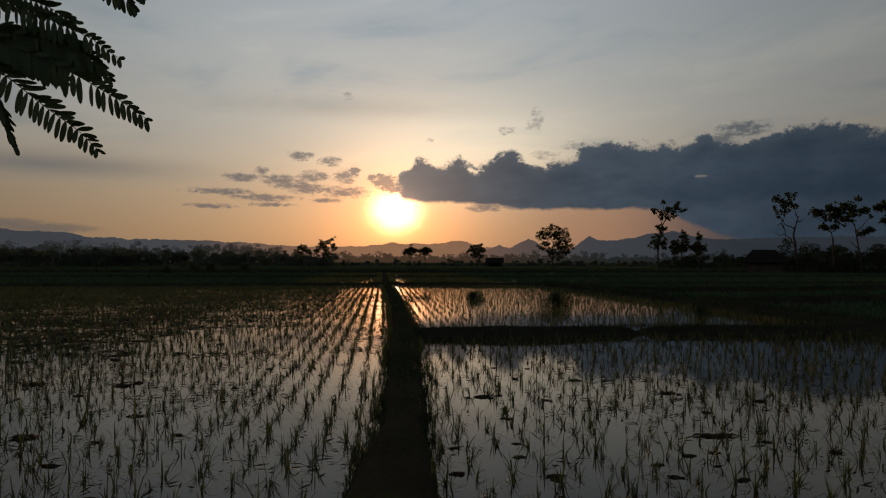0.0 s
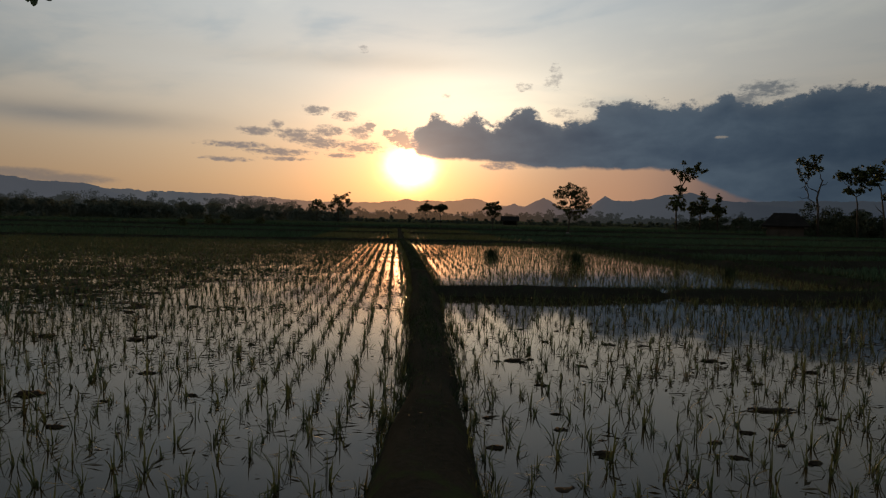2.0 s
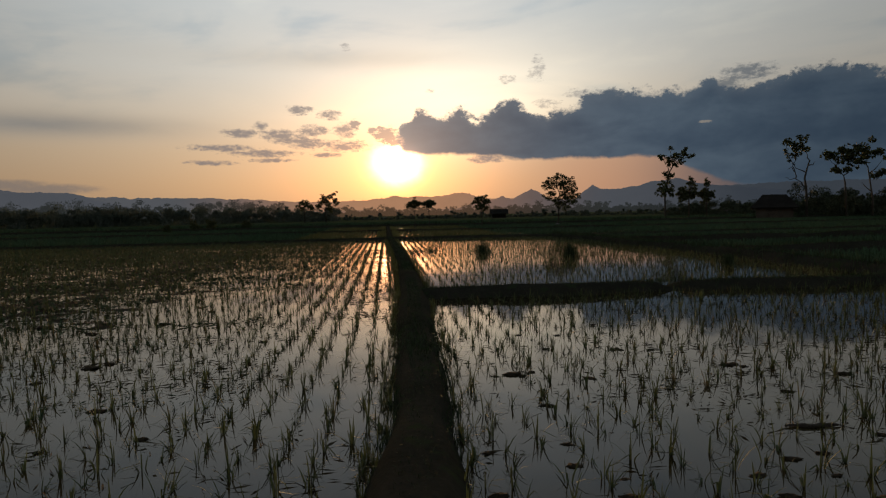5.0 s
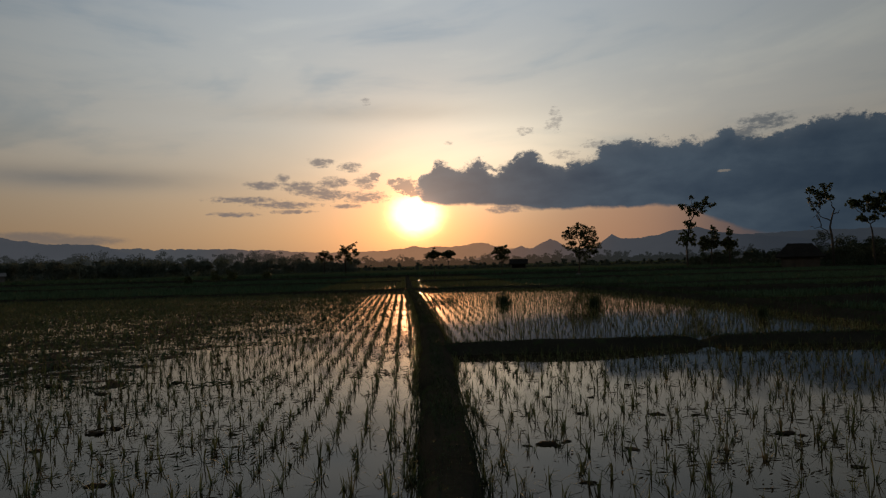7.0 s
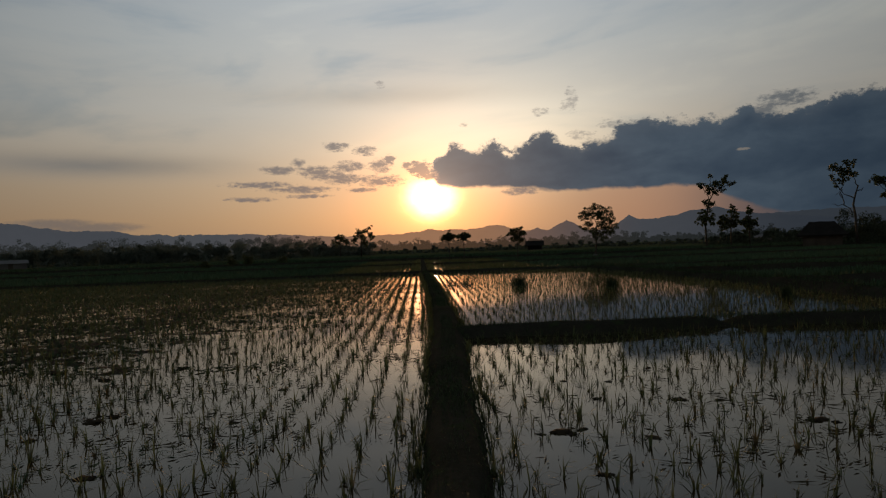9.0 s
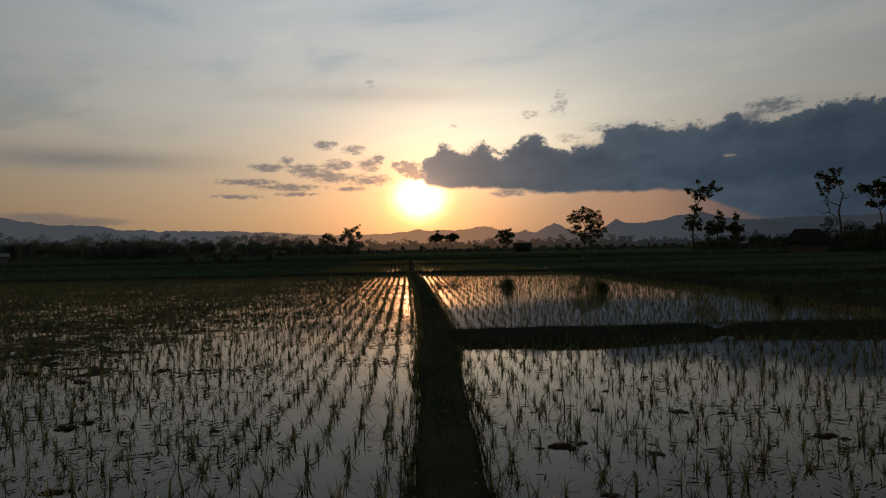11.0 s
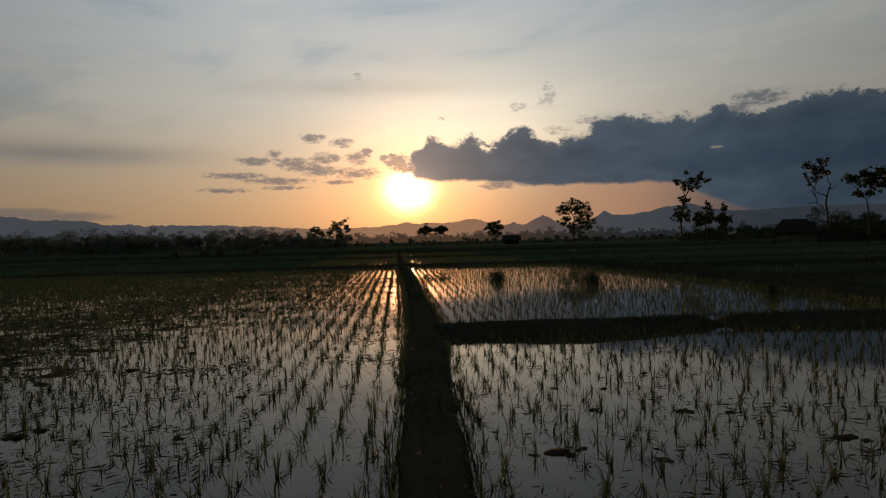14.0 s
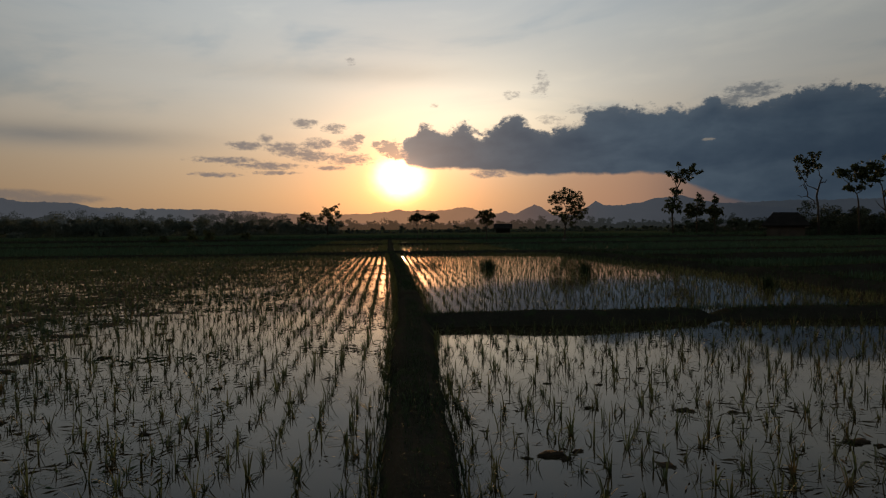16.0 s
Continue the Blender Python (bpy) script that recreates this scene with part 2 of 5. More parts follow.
# ---- materials ----
def material(name, low, high, scale=4.0, rough=0.9, bump=0.3, second=None, island=0.0, spec=0.3, through_light=0.0):
    """A natural surface: two tones mixed by coarse and fine noise, with relief."""
    mat = bpy.data.materials.new(name)
    mat.use_nodes = True
    n = Net(mat.node_tree)
    place = n.put("ShaderNodeTexCoord").outputs["Object"]
    coarse, fine = n.noise(place, scale * 0.13, 4.0), n.noise(place, scale * 3.0, 6.0, 0.65)
    blend = n.m("ADD", n.mul(coarse, 0.6), n.mul(fine, 0.5), clamp=True)
    col = n.mix(n.step(0.3, 0.8, blend), low, high)
    if second:
        col = n.mix(n.step(0.55, 0.68, n.noise(place, scale * 0.5, 5.0)), col, second)
    if island:
        geo = n.put("ShaderNodeNewGeometry").outputs["Random Per Island"]
        col = n.mix(1.0, col, n.add(1.0 - island, n.mul(geo, 2 * island)), "MULTIPLY")
    b = n.put("ShaderNodeBsdfPrincipled")
    n.wire(col, b.inputs["Base Color"])
    n.wire(n.m("ADD", rough - 0.1, n.mul(fine, 0.2), clamp=True), b.inputs["Roughness"])
    b.inputs["Specular IOR Level"].default_value = spec
    if bump:
        relief = n.put("ShaderNodeBump")
        relief.inputs["Strength"].default_value, relief.inputs["Distance"].default_value = bump, 0.03
        n.wire(fine, relief.inputs["Height"])
        n.wire(relief.outputs[0], b.inputs["Normal"])
    surface = b.outputs[0]
    if through_light:
        t = n.put("ShaderNodeBsdfTranslucent")
        n.wire(col, t.inputs[0])
        mixer = n.put("ShaderNodeMixShader")
        mixer.inputs[0].default_value = through_light
        n.links.new(surface, mixer.inputs[1]), n.links.new(t.outputs[0], mixer.inputs[2])
        surface = mixer.outputs[0]
    out = n.put("ShaderNodeOutputMaterial")
    n.links.new(surface, out.inputs[0])
    return mat


def water_material():
    """Shallow still paddy water over dark mud, with faint ripples and scum."""
    mat = bpy.data.materials.new("paddy_water")
    mat.use_nodes = True
    n = Net(mat.node_tree)
    place = n.put("ShaderNodeTexCoord").outputs["Object"]
    mud = n.noise(place, 0.6, 5.0)
    b = n.put("ShaderNodeBsdfPrincipled")
    n.wire(n.mix(mud, (0.020, 0.016, 0.007), (0.040, 0.031, 0.013)), b.inputs["Base Color"])
    scum = n.step(0.58, 0.72, n.noise(place, 0.35, 6.0, 0.6))
    n.wire(n.add(0.05, n.mul(scum, 0.08)), b.inputs["Roughness"])
    b.inputs["IOR"].default_value = 1.245
    relief = n.put("ShaderNodeBump")
    relief.inputs["Strength"].default_value, relief.inputs["Distance"].default_value = 0.10, 0.01
    n.wire(n.add(n.mul(n.noise(place, 1.6, 2.0), 1.0), n.mul(n.noise(place, 14.0, 2.0), 0.06)), relief.inputs["Height"])
    n.wire(relief.outputs[0], b.inputs["Normal"])
    out = n.put("ShaderNodeOutputMaterial")
    n.links.new(b.outputs[0], out.inputs[0])
    return mat


def haze_glow_material(name, near_sun, far_side, dark):
    """A far range with lit evening air painted on as its own emission, warmer towards the sun."""
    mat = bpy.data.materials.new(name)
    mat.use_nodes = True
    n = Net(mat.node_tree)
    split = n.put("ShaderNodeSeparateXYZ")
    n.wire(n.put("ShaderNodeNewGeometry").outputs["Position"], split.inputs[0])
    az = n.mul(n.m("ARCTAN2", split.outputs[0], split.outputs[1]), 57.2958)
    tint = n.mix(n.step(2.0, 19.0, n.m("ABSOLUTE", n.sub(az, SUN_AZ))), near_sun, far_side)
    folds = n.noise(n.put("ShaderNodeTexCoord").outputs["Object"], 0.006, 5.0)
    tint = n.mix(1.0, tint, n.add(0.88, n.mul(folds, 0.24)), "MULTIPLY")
    # the painted air is dimmed to the right, under the cloud bank
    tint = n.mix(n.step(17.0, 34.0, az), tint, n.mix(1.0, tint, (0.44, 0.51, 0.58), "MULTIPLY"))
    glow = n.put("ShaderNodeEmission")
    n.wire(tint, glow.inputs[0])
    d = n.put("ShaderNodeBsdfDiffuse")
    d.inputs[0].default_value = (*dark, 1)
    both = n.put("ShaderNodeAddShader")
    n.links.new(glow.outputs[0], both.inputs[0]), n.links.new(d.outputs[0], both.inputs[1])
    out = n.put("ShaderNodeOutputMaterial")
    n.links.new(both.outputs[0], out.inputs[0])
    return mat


M_WATER = water_material()
M_MUD = material("wet_mud", (0.022, 0.017, 0.012), (0.05, 0.04, 0.028), 6.0, 0.95, 0.6, spec=0.03)
M_EARTH = material("trodden_earth", (0.018, 0.018, 0.014), (0.040, 0.038, 0.029), 7.0, 0.95, 0.5, (0.03, 0.04, 0.02), spec=0.0)
M_FIELD = material("field_ground", (0.035, 0.045, 0.022), (0.07, 0.085, 0.04), 0.5, 0.95, 0.3, (0.05, 0.045, 0.03), spec=0.0)
M_RICE = material("rice_blade", (0.046, 0.060, 0.024), (0.085, 0.10, 0.040), 9.0, 0.7, 0.0, (0.10, 0.075, 0.035), island=0.35, through_light=0.23, spec=0.1)
M_RICE_DENSE = material("dense_rice", (0.030, 0.056, 0.030), (0.058, 0.098, 0.052), 2.0, 0.9, 0.0, island=0.3, spec=0.02)
M_GRASS = material("bank_grass", (0.020, 0.034, 0.016), (0.042, 0.060, 0.029), 6.0, 0.85, 0.0, island=0.4, through_light=0.02, spec=0.05)
M_STRAW = material("rotting_straw", (0.03, 0.024, 0.015), (0.08, 0.065, 0.04), 10.0, 0.95, 0.2, island=0.3, spec=0.03)
M_BARK = material("bark", (0.024, 0.02, 0.015), (0.06, 0.05, 0.038), 8.0, 0.9, 0.8)
# leaf colour lifted paler than the hedge's, in place of haze
M_WOODS = material("hazed_wood_leaf", (0.060, 0.075, 0.060), (0.10, 0.115, 0.092), 0.4, 0.95, 0.0, island=0.2, through_light=0.22, spec=0.0)
M_HEDGE = material("hedge_leaf", (0.030, 0.040, 0.026), (0.055, 0.066, 0.042), 1.5, 0.9, 0.0, island=0.3, through_light=0.03, spec=0.05)
M_CROWN = material("field_tree_leaf", (0.024, 0.036, 0.014), (0.055, 0.06, 0.026), 1.5, 0.7, 0.0, island=0.35, through_light=0.25, spec=0.1)
M_LEAFLET = material("leaflet", (0.022, 0.042, 0.018), (0.045, 0.07, 0.03), 30.0, 0.6, 0.1, through_light=0.06)
# thatch base colour lowered to near black to match the roofs' dark silhouettes
M_THATCH = material("dark_thatch", (0.009, 0.0085, 0.0075), (0.022, 0.02, 0.017), 5.0, 0.95, 0.6, spec=0.1)
M_ROOF = material("weathered_roof_sheet", (0.06, 0.059, 0.056), (0.11, 0.107, 0.10), 2.0, 0.6, 0.2)
M_PLASTER = material("grey_plaster", (0.05, 0.048, 0.045), (0.09, 0.085, 0.08), 2.0, 0.9, 0.2)
M_LOG = material("sodden_wood", (0.02, 0.016, 0.012), (0.06, 0.045, 0.03), 14.0, 0.7, 0.8)
# hills and farthest woods carry their haze as emission
M_RIDGE_FAR = haze_glow_material("far_range_haze_glow", (0.30, 0.155, 0.085), (0.060, 0.063, 0.070), (0.02, 0.02, 0.02))
M_HAZE_WOODS = haze_glow_material("woods_haze_glow", (0.062, 0.036, 0.021), (0.0175, 0.0195, 0.0195), (0.02, 0.02, 0.018))
M_RIDGE_NEAR = haze_glow_material("near_range_haze_glow", (0.19, 0.105, 0.070), (0.050, 0.054, 0.063), (0.03, 0.03, 0.03))

# ---- helpers for building ----
def part(name, bm, mat, parent=None, label="", smooth=False):
    """Links a bmesh as one mesh object, under a thing or a part."""
    mesh = bpy.data.meshes.new(name)
    bm.to_mesh(mesh)
    bm.free()
    mesh.materials.append(mat)
    if smooth:
        mesh.shade_smooth()
    ob = new(name, mesh)
    if parent:
        ob.parent = parent
    if label:
        tagged(ob, label)
    return ob


def from_arrays(name, verts, faces, mat, parent=None, smooth=False):
    mesh = bpy.data.meshes.new(name)
    mesh.from_pydata([tuple(v) for v in verts], [], [tuple(f) for f in faces])
    mesh.materials.append(mat)
    if smooth:
        mesh.shade_smooth()
    ob = new(name, mesh)
    if parent:
        ob.parent = parent
    return ob


def triangles(name, verts, tris, mat, parent=None):
    """A large mesh from numpy arrays of points and triangles."""
    mesh = bpy.data.meshes.new(name)
    mesh.vertices.add(len(verts))
    mesh.vertices.foreach_set("co", np.asarray(verts, np.float32).ravel())
    mesh.loops.add(3 * len(tris))
    mesh.loops.foreach_set("vertex_index", np.asarray(tris, np.int32).ravel())
    mesh.polygons.add(len(tris))
    mesh.polygons.foreach_set("loop_start", np.arange(0, 3 * len(tris), 3, dtype=np.int32))
    mesh.update(calc_edges=True)
    mesh.materials.append(mat)
    ob = new(name, mesh)
    if parent:
        ob.parent = parent
    return ob


def tube(bm, points, radii, sides=7):
    """A bent, tapered tube through the points."""
    rings, old = [], Vector((0, 0, 1))
    for k, (p, r) in enumerate(zip(points, radii)):
        a, b = Vector(points[max(k - 1, 0)]), Vector(points[min(k + 1, len(points) - 1)])
        ahead = (b - a).normalized() if (b - a).length > 1e-6 else old
        old = ahead
        side = ahead.cross(Vector((0.31, 0.95, 0.05))).normalized()
        up = side.cross(ahead)
        rings.append([bm.verts.new(Vector(p) + r * (math.cos(t) * side + math.sin(t) * up)) for t in (math.tau * i / sides for i in range(sides))])
    for low, high in zip(rings, rings[1:]):
        for i in range(sides):
            bm.faces.new((low[i], low[(i + 1) % sides], high[(i + 1) % sides], high[i]))
    bm.faces.new(rings[0][::-1]), bm.faces.new(rings[-1])


rng = np.random.default_rng(7)
WATER = 0.0
# the path wanders a little: its middle line, x by y
PATH_Y, PATH_X = (-8.0, 3.3, 4.8, 5.5, 6.5, 8.0, 10.4, 11.5, 13.0, 16.0, 21.0, 29.0, 41.0, 90.0), (-0.25, -0.215, -0.125, -0.04, 0.0, 0.05, 0.11, 0.17, 0.215, 0.26, 0.28, 0.22, 0.0, 0.0)


def path_x(y):
    return np.interp(y, PATH_Y, PATH_X)


def path_swell(y):
    """The path is trodden wider where the walk starts."""
    return float(np.interp(y, (4.6, 5.4, 9.0, 11.0, 14.0, 20.0), (1.22, 0.87, 0.98, 1.15, 1.05, 0.9)))


# ---- the land ----
def ground():
    """One sheet to the horizon, lying under the paddies as their bed."""
    rings = [0.0, 30.0, 60.0, 100.0, 150.0, 220.0, 330.0, 500.0, 800.0, 1300.0, 2200.0, 4600.0]
    verts, faces, m = [(0, 30, -0.14)], [], 64
    for r in rings[1:]:
        for k in range(m):
            a = math.tau * k / m
            z = -0.14 if r < 110 else -0.10
            verts.append((r * math.sin(a), 30 + r * math.cos(a), z))
    for k in range(m):
        faces.append((0, 1 + (k + 1) % m, 1 + k))
    for j in range(len(rings) - 2):
        for k in range(m):
            a, b = 1 + j * m + k, 1 + j * m + (k + 1) % m
            faces.append((a, b, b + m, a + m))
    ob = from_arrays("ground", verts, faces, M_FIELD)
    tagged(ob, "dark green and brown farmland reaching the hills", "ground", kind="structure")


def water_sheet(name, xs, y0, y1, label):
    """A still sheet of water; xs: its two sides, None: the path's middle."""
    ys = np.linspace(y0, y1, 12)
    sides = [[float(path_x(y)) if x is None else x for y in ys] for x in xs]
    verts = [(sides[k][j], ys[j], WATER) for j in range(12) for k in (0, 1)]
    faces = [(2 * j, 2 * j + 1, 2 * j + 3, 2 * j + 2) for j in range(11)]
    tagged(from_arrays(name, verts, faces, M_WATER), label, "water", kind="structure")


def bund(name, line, half, height, mat, label, seed=0, kind_name="bund", rough=0.04, dip=None, swell=None):
    """An earth bank along a line of (x, y): rounded top, sloping sides, uneven."""
    pts = [Vector((x, y, 0)) for x, y in line]
    fine = []
    for a, b in zip(pts, pts[1:]):
        steps = max(2, int((b - a).length / 0.22)) if (a.y < 45 and abs(a.x) < 30) else max(2, int((b - a).length / 1.2))
        fine += [a.lerp(b, k / steps) for k in range(steps)]
    fine.append(pts[-1])
    shape = ((-1.9, -0.16), (-1.45, 0.02), (-1.15, 0.55), (-0.8, 0.92), (-0.3, 1.0), (0.3, 1.0), (0.8, 0.92), (1.15, 0.55), (1.45, 0.02), (1.9, -0.16))
    verts, faces, w = [], [], len(shape)
    for k, p in enumerate(fine):
        a, b = fine[max(k - 1, 0)], fine[min(k + 1, len(fine) - 1)]
        ahead = (b - a).normalized()
        side = Vector((ahead.y, -ahead.x, 0))
        for i, (u, v) in enumerate(shape):
            q = p + side * (u * half)
            lump = noise.fractal(Vector((q.x * 1.3, q.y * 1.3, seed)), 0.8, 2.0, 4)
            wide = 1 + 0.16 * noise.noise(Vector((p.x * 0.6, p.y * 0.6, seed + 3.0)))
            wide *= swell(p.y) if swell else 1.0
            q = p + side * (u * half * wide + rough * lump)
            high = height * (1 + 0.25 * noise.noise(Vector((p.x * 0.45, p.y * 0.45, seed + 9.0))))
            if dip:
                high *= 1 - 0.8 * math.exp(-((p.x - dip[0]) / dip[1]) ** 2)
            z = (v * high + (0.6 * rough * lump if v > 0 else 0)) if v > -0.1 else -0.15
            verts.append((q.x, q.y, z))
    for k in range(len(fine) - 1):
        for i in range(w - 1):
            a = k * w + i
            faces.append((a, a + 1, a + w + 1, a + w))
    faces += [tuple(range(w))[::-1], tuple(range((len(fine) - 1) * w, len(fine) * w))]
    ob = from_arrays(name, verts, faces, mat, smooth=True)
    return tagged(ob, label, kind_name, kind="structure")


def blades(count, place, low, high, width, lean, seed):
    """Grass blades as bent tapered strips. place(rng, count) gives their roots."""
    r = np.random.default_rng(seed)
    root = place(r, count)
    count = len(root)
    tall, turn, bend = r.uniform(low, high, count), r.uniform(0, math.tau, count), np.abs(r.normal(0, lean, count))
    out = np.stack([np.cos(turn), np.sin(turn), np.zeros(count)], 1)
    across = np.stack([-np.sin(turn), np.cos(turn), np.zeros(count)], 1)
    wide = (width * r.uniform(0.7, 1.3, count))[:, None]
    up = np.array([0, 0, 1.0])
    mid = root + out * (0.35 * bend * tall)[:, None] + up * (0.58 * tall)[:, None]
    tip = root + out * (1.1 * bend * tall)[:, None] + up * (tall * np.sqrt(np.maximum(1 - 0.55 * bend ** 2, 0.05)))[:, None]
    verts = np.stack([root - across * wide / 2, root + across * wide / 2, mid - across * wide * 0.4, mid + across * wide * 0.4, tip], 1).reshape(-1, 3)
    tris = (np.array([[0, 1, 3], [0, 3, 2], [2, 3, 4]])[None] + 5 * np.arange(count)[:, None, None]).reshape(-1, 3)
    return verts, tris


def along_line(line, half, height):
    """Roots scattered over a bank, thicker towards its edges."""
    pts = np.array(line, float)
    seg = np.hypot(*np.diff(pts, axis=0).T)

    def place(r, count):
        at = r.uniform(0, seg.sum(), count)
        k = np.searchsorted(np.cumsum(seg), at).clip(0, len(seg) - 1)
        f = (at - np.r_[0, np.cumsum(seg)][k]) / seg[k]
        p = pts[k] + (pts[k + 1] - pts[k]) * f[:, None]
        d = (pts[k + 1] - pts[k]) / seg[k][:, None]
        u = r.normal(0, 0.95, count).clip(-1.45, 1.45)
        q = p + np.stack([d[:, 1], -d[:, 0]], 1) * (u * half)[:, None]
        z = height * np.interp(np.abs(u), (0, 0.5, 1.0, 1.5), (0.98, 0.95, 0.6, 0.0)) - 0.02
        return np.c_[q, z]
    return place


ground()
water_sheet("water_west", (-31.0, None), -9.0, 40.6, "still shallow paddy water mirroring the evening sky")
water_sheet("water_east", (None, 24.0), -9.0, 13.2, "still shallow paddy water mirroring the evening sky")
water_sheet("water_northeast", (None, 10.8), 13.2, 40.6, "still shallow paddy water glowing with the sun")
water_sheet("water_far", (-6.2, 10.9), 40.6, 80.0, "still far paddy water with thin rice")
water_sheet("water_field_east", (10.9, 60.0), 13.6, 80.0, "thin water glinting under dense rice")
water_sheet("water_strip", (-6.2, -1.6), 87.5, 91.0, "narrow bright strip of water in a far field")
PATH_LINE = [(float(path_x(y)), float(y)) for y in np.linspace(-8, 80, 110)]
CROSS = [(0.2, 13.1), (1.2, 13.1), (2.6, 12.95), (3.6, 13.0), (4.4, 13.2), (5.0, 13.25), (5.3, 13.22), (5.8, 13.2), (6.5, 13.2), (8.2, 13.0), (11.0, 13.1), (16.0, 13.4), (24.5, 13.8)]
CROSS_DIP = (5.28, 0.2)            # the overflow in the cross bund: where, how wide
FAR_LINE = [(-31.0, 39.5), (-18.0, 39.3), (-9.0, 39.6), (0.0, 41.0), (6.0, 40.6), (11.0, 39.6), (22.0, 40.5), (40.0, 41.0)]
EAST_LINE = [(10.9, 13.2), (10.9, 17.0), (11.0, 22.0), (10.6, 29.0), (10.5, 34.0), (10.0, 39.6)]
WEST_LINE = [(-31.0, -8.0), (-31.2, 15.0), (-31.0, 39.5)]
EAST_A = [(11.0, 21.0), (20.0, 22.5), (48.0, 25.0)]
EAST_B = [(10.8, 29.5), (24.0, 30.5), (52.0, 31.0)]
MID_EAST = [(0.2, 58.0), (20.0, 57.0), (60.0, 60.0)]
MID_WEST = [(-0.2, 58.5), (-25.0, 60.0), (-60.0, 58.0)]
THIRD_LINE = [(-60.0, 80.0), (-20.0, 82.0), (0.0, 80.0), (20.0, 79.0), (60.0, 82.0)]
for nm, line, half, high, mat, label in (
        ("path", PATH_LINE, 0.18, 0.17, M_EARTH, "dark trodden earth path along a grassy paddy bank"),
        ("bund_1", CROSS, 0.26, 0.17, M_EARTH, "low earth bund with short grass and an overflow dip"),
        ("bund_2", FAR_LINE, 0.30, 0.17, M_EARTH, "far low grassy bund across the paddies"),
        ("bund_3", EAST_LINE, 0.32, 0.24, M_EARTH, "dark grassy bund beside the eastern paddy"),
        ("bund_4", WEST_LINE, 0.30, 0.22, M_EARTH, "far grassy bund closing the western paddy"),
        ("bund_5", THIRD_LINE, 0.5, 0.35, M_EARTH, "distant dark grassy bund"),
        ("bund_6", EAST_A, 0.26, 0.30, M_EARTH, "low grassy bund between green rice fields"),
        ("bund_7", EAST_B, 0.26, 0.32, M_EARTH, "low grassy bund between green rice fields"),
        ("bund_8", MID_EAST, 0.35, 0.22, M_EARTH, "low far bund across the rice"),
        ("bund_9", MID_WEST, 0.35, 0.22, M_EARTH, "low far bund across the rice")):
    bund(nm, line, half, high, mat, label, seed=len(nm) + half * 10, kind_name="path" if nm == "path" else "bund",
         rough=0.018 if nm == "path" else 0.035, dip=CROSS_DIP if nm == "bund_1" else None, swell=path_swell if nm == "path" else None)
grass_sets = [("grass", PATH_LINE[:62], 0.185, 0.17, 70000, 0.015, 0.07, 0.005), ("grass", CROSS, 0.26, 0.17, 12000, 0.03, 0.11, 0.008),
              ("grass", FAR_LINE, 0.3, 0.17, 9000, 0.05, 0.18, 0.02),
              ("grass", EAST_LINE, 0.32, 0.24, 6000, 0.06, 0.25, 0.014), ("grass", THIRD_LINE, 0.5, 0.35, 5000, 0.15, 0.5, 0.05), ("grass", EAST_A, 0.26, 0.3, 5000, 0.06, 0.2, 0.02), ("grass", EAST_B, 0.26, 0.32, 5000, 0.06, 0.2, 0.02),
              ("grass", MID_EAST, 0.35, 0.22, 4000, 0.05, 0.2, 0.03), ("grass", MID_WEST, 0.35, 0.22, 4000, 0.05, 0.2, 0.03)]
for k, (nm, line, half, high, count, lo, hi, wide) in enumerate(grass_sets):
    v, t = blades(count, along_line(line, half, high), lo, hi, wide, 0.6, 100 + k)
    tagged(triangles(nm, v, t, M_GRASS), "short dark grass growing on an earth bank", "grass", kind="stuff")


# ---- rice ----
def tuft_shape(seed):
    """One seedling: five to nine arching blades, now and then a broken one."""
    r = np.random.default_rng(seed)
    count = int(r.integers(6, 11))
    verts, tris = [np.array([0, 0, -0.05])], []
    for k in range(count):
        turn, tall = r.uniform(0, math.tau), r.uniform(0.08, 0.21)
        lean = abs(r.normal(0.34, 0.34))
        broken = r.random() < 0.32
        out, across = np.array([math.cos(turn), math.sin(turn), 0]), np.array([-math.sin(turn), math.cos(turn), 0])
        root = out * r.uniform(0, 0.018) + np.array([0, 0, -0.03])
        wide = r.uniform(0.006, 0.011)
        pts = [root]
        for f in (0.4, 0.72, 1.0):
            bow = lean * f ** 1.6
            p = root + out * tall * bow + np.array([0, 0, tall * f * math.sqrt(max(1 - 0.5 * (lean * f) ** 2, 0.2))])
            if broken and f > 0.5:
                p = pts[-1] + out * tall * 0.42 * (1 if f < 0.9 else 0.8) + np.array([0, 0, r.uniform(-0.3, 0.12) * tall])
                p[2] = max(p[2], 0.004)
            pts.append(p)
        n0 = len(verts)
        for p, w in zip(pts[:3], (0.8, 1.0, 0.8)):
            verts += [p - across * wide * w / 2, p + across * wide * w / 2]
        verts.append(pts[3])
        tris += [(0, n0, n0 + 1), (n0, n0 + 1, n0 + 3), (n0, n0 + 3, n0 + 2), (n0 + 2, n0 + 3, n0 + 5), (n0 + 2, n0 + 5, n0 + 4), (n0 + 4, n0 + 5, n0 + 6)]
    return np.array(verts), np.array(tris)


TUFTS = [tuft_shape(40 + k) for k in range(14)]


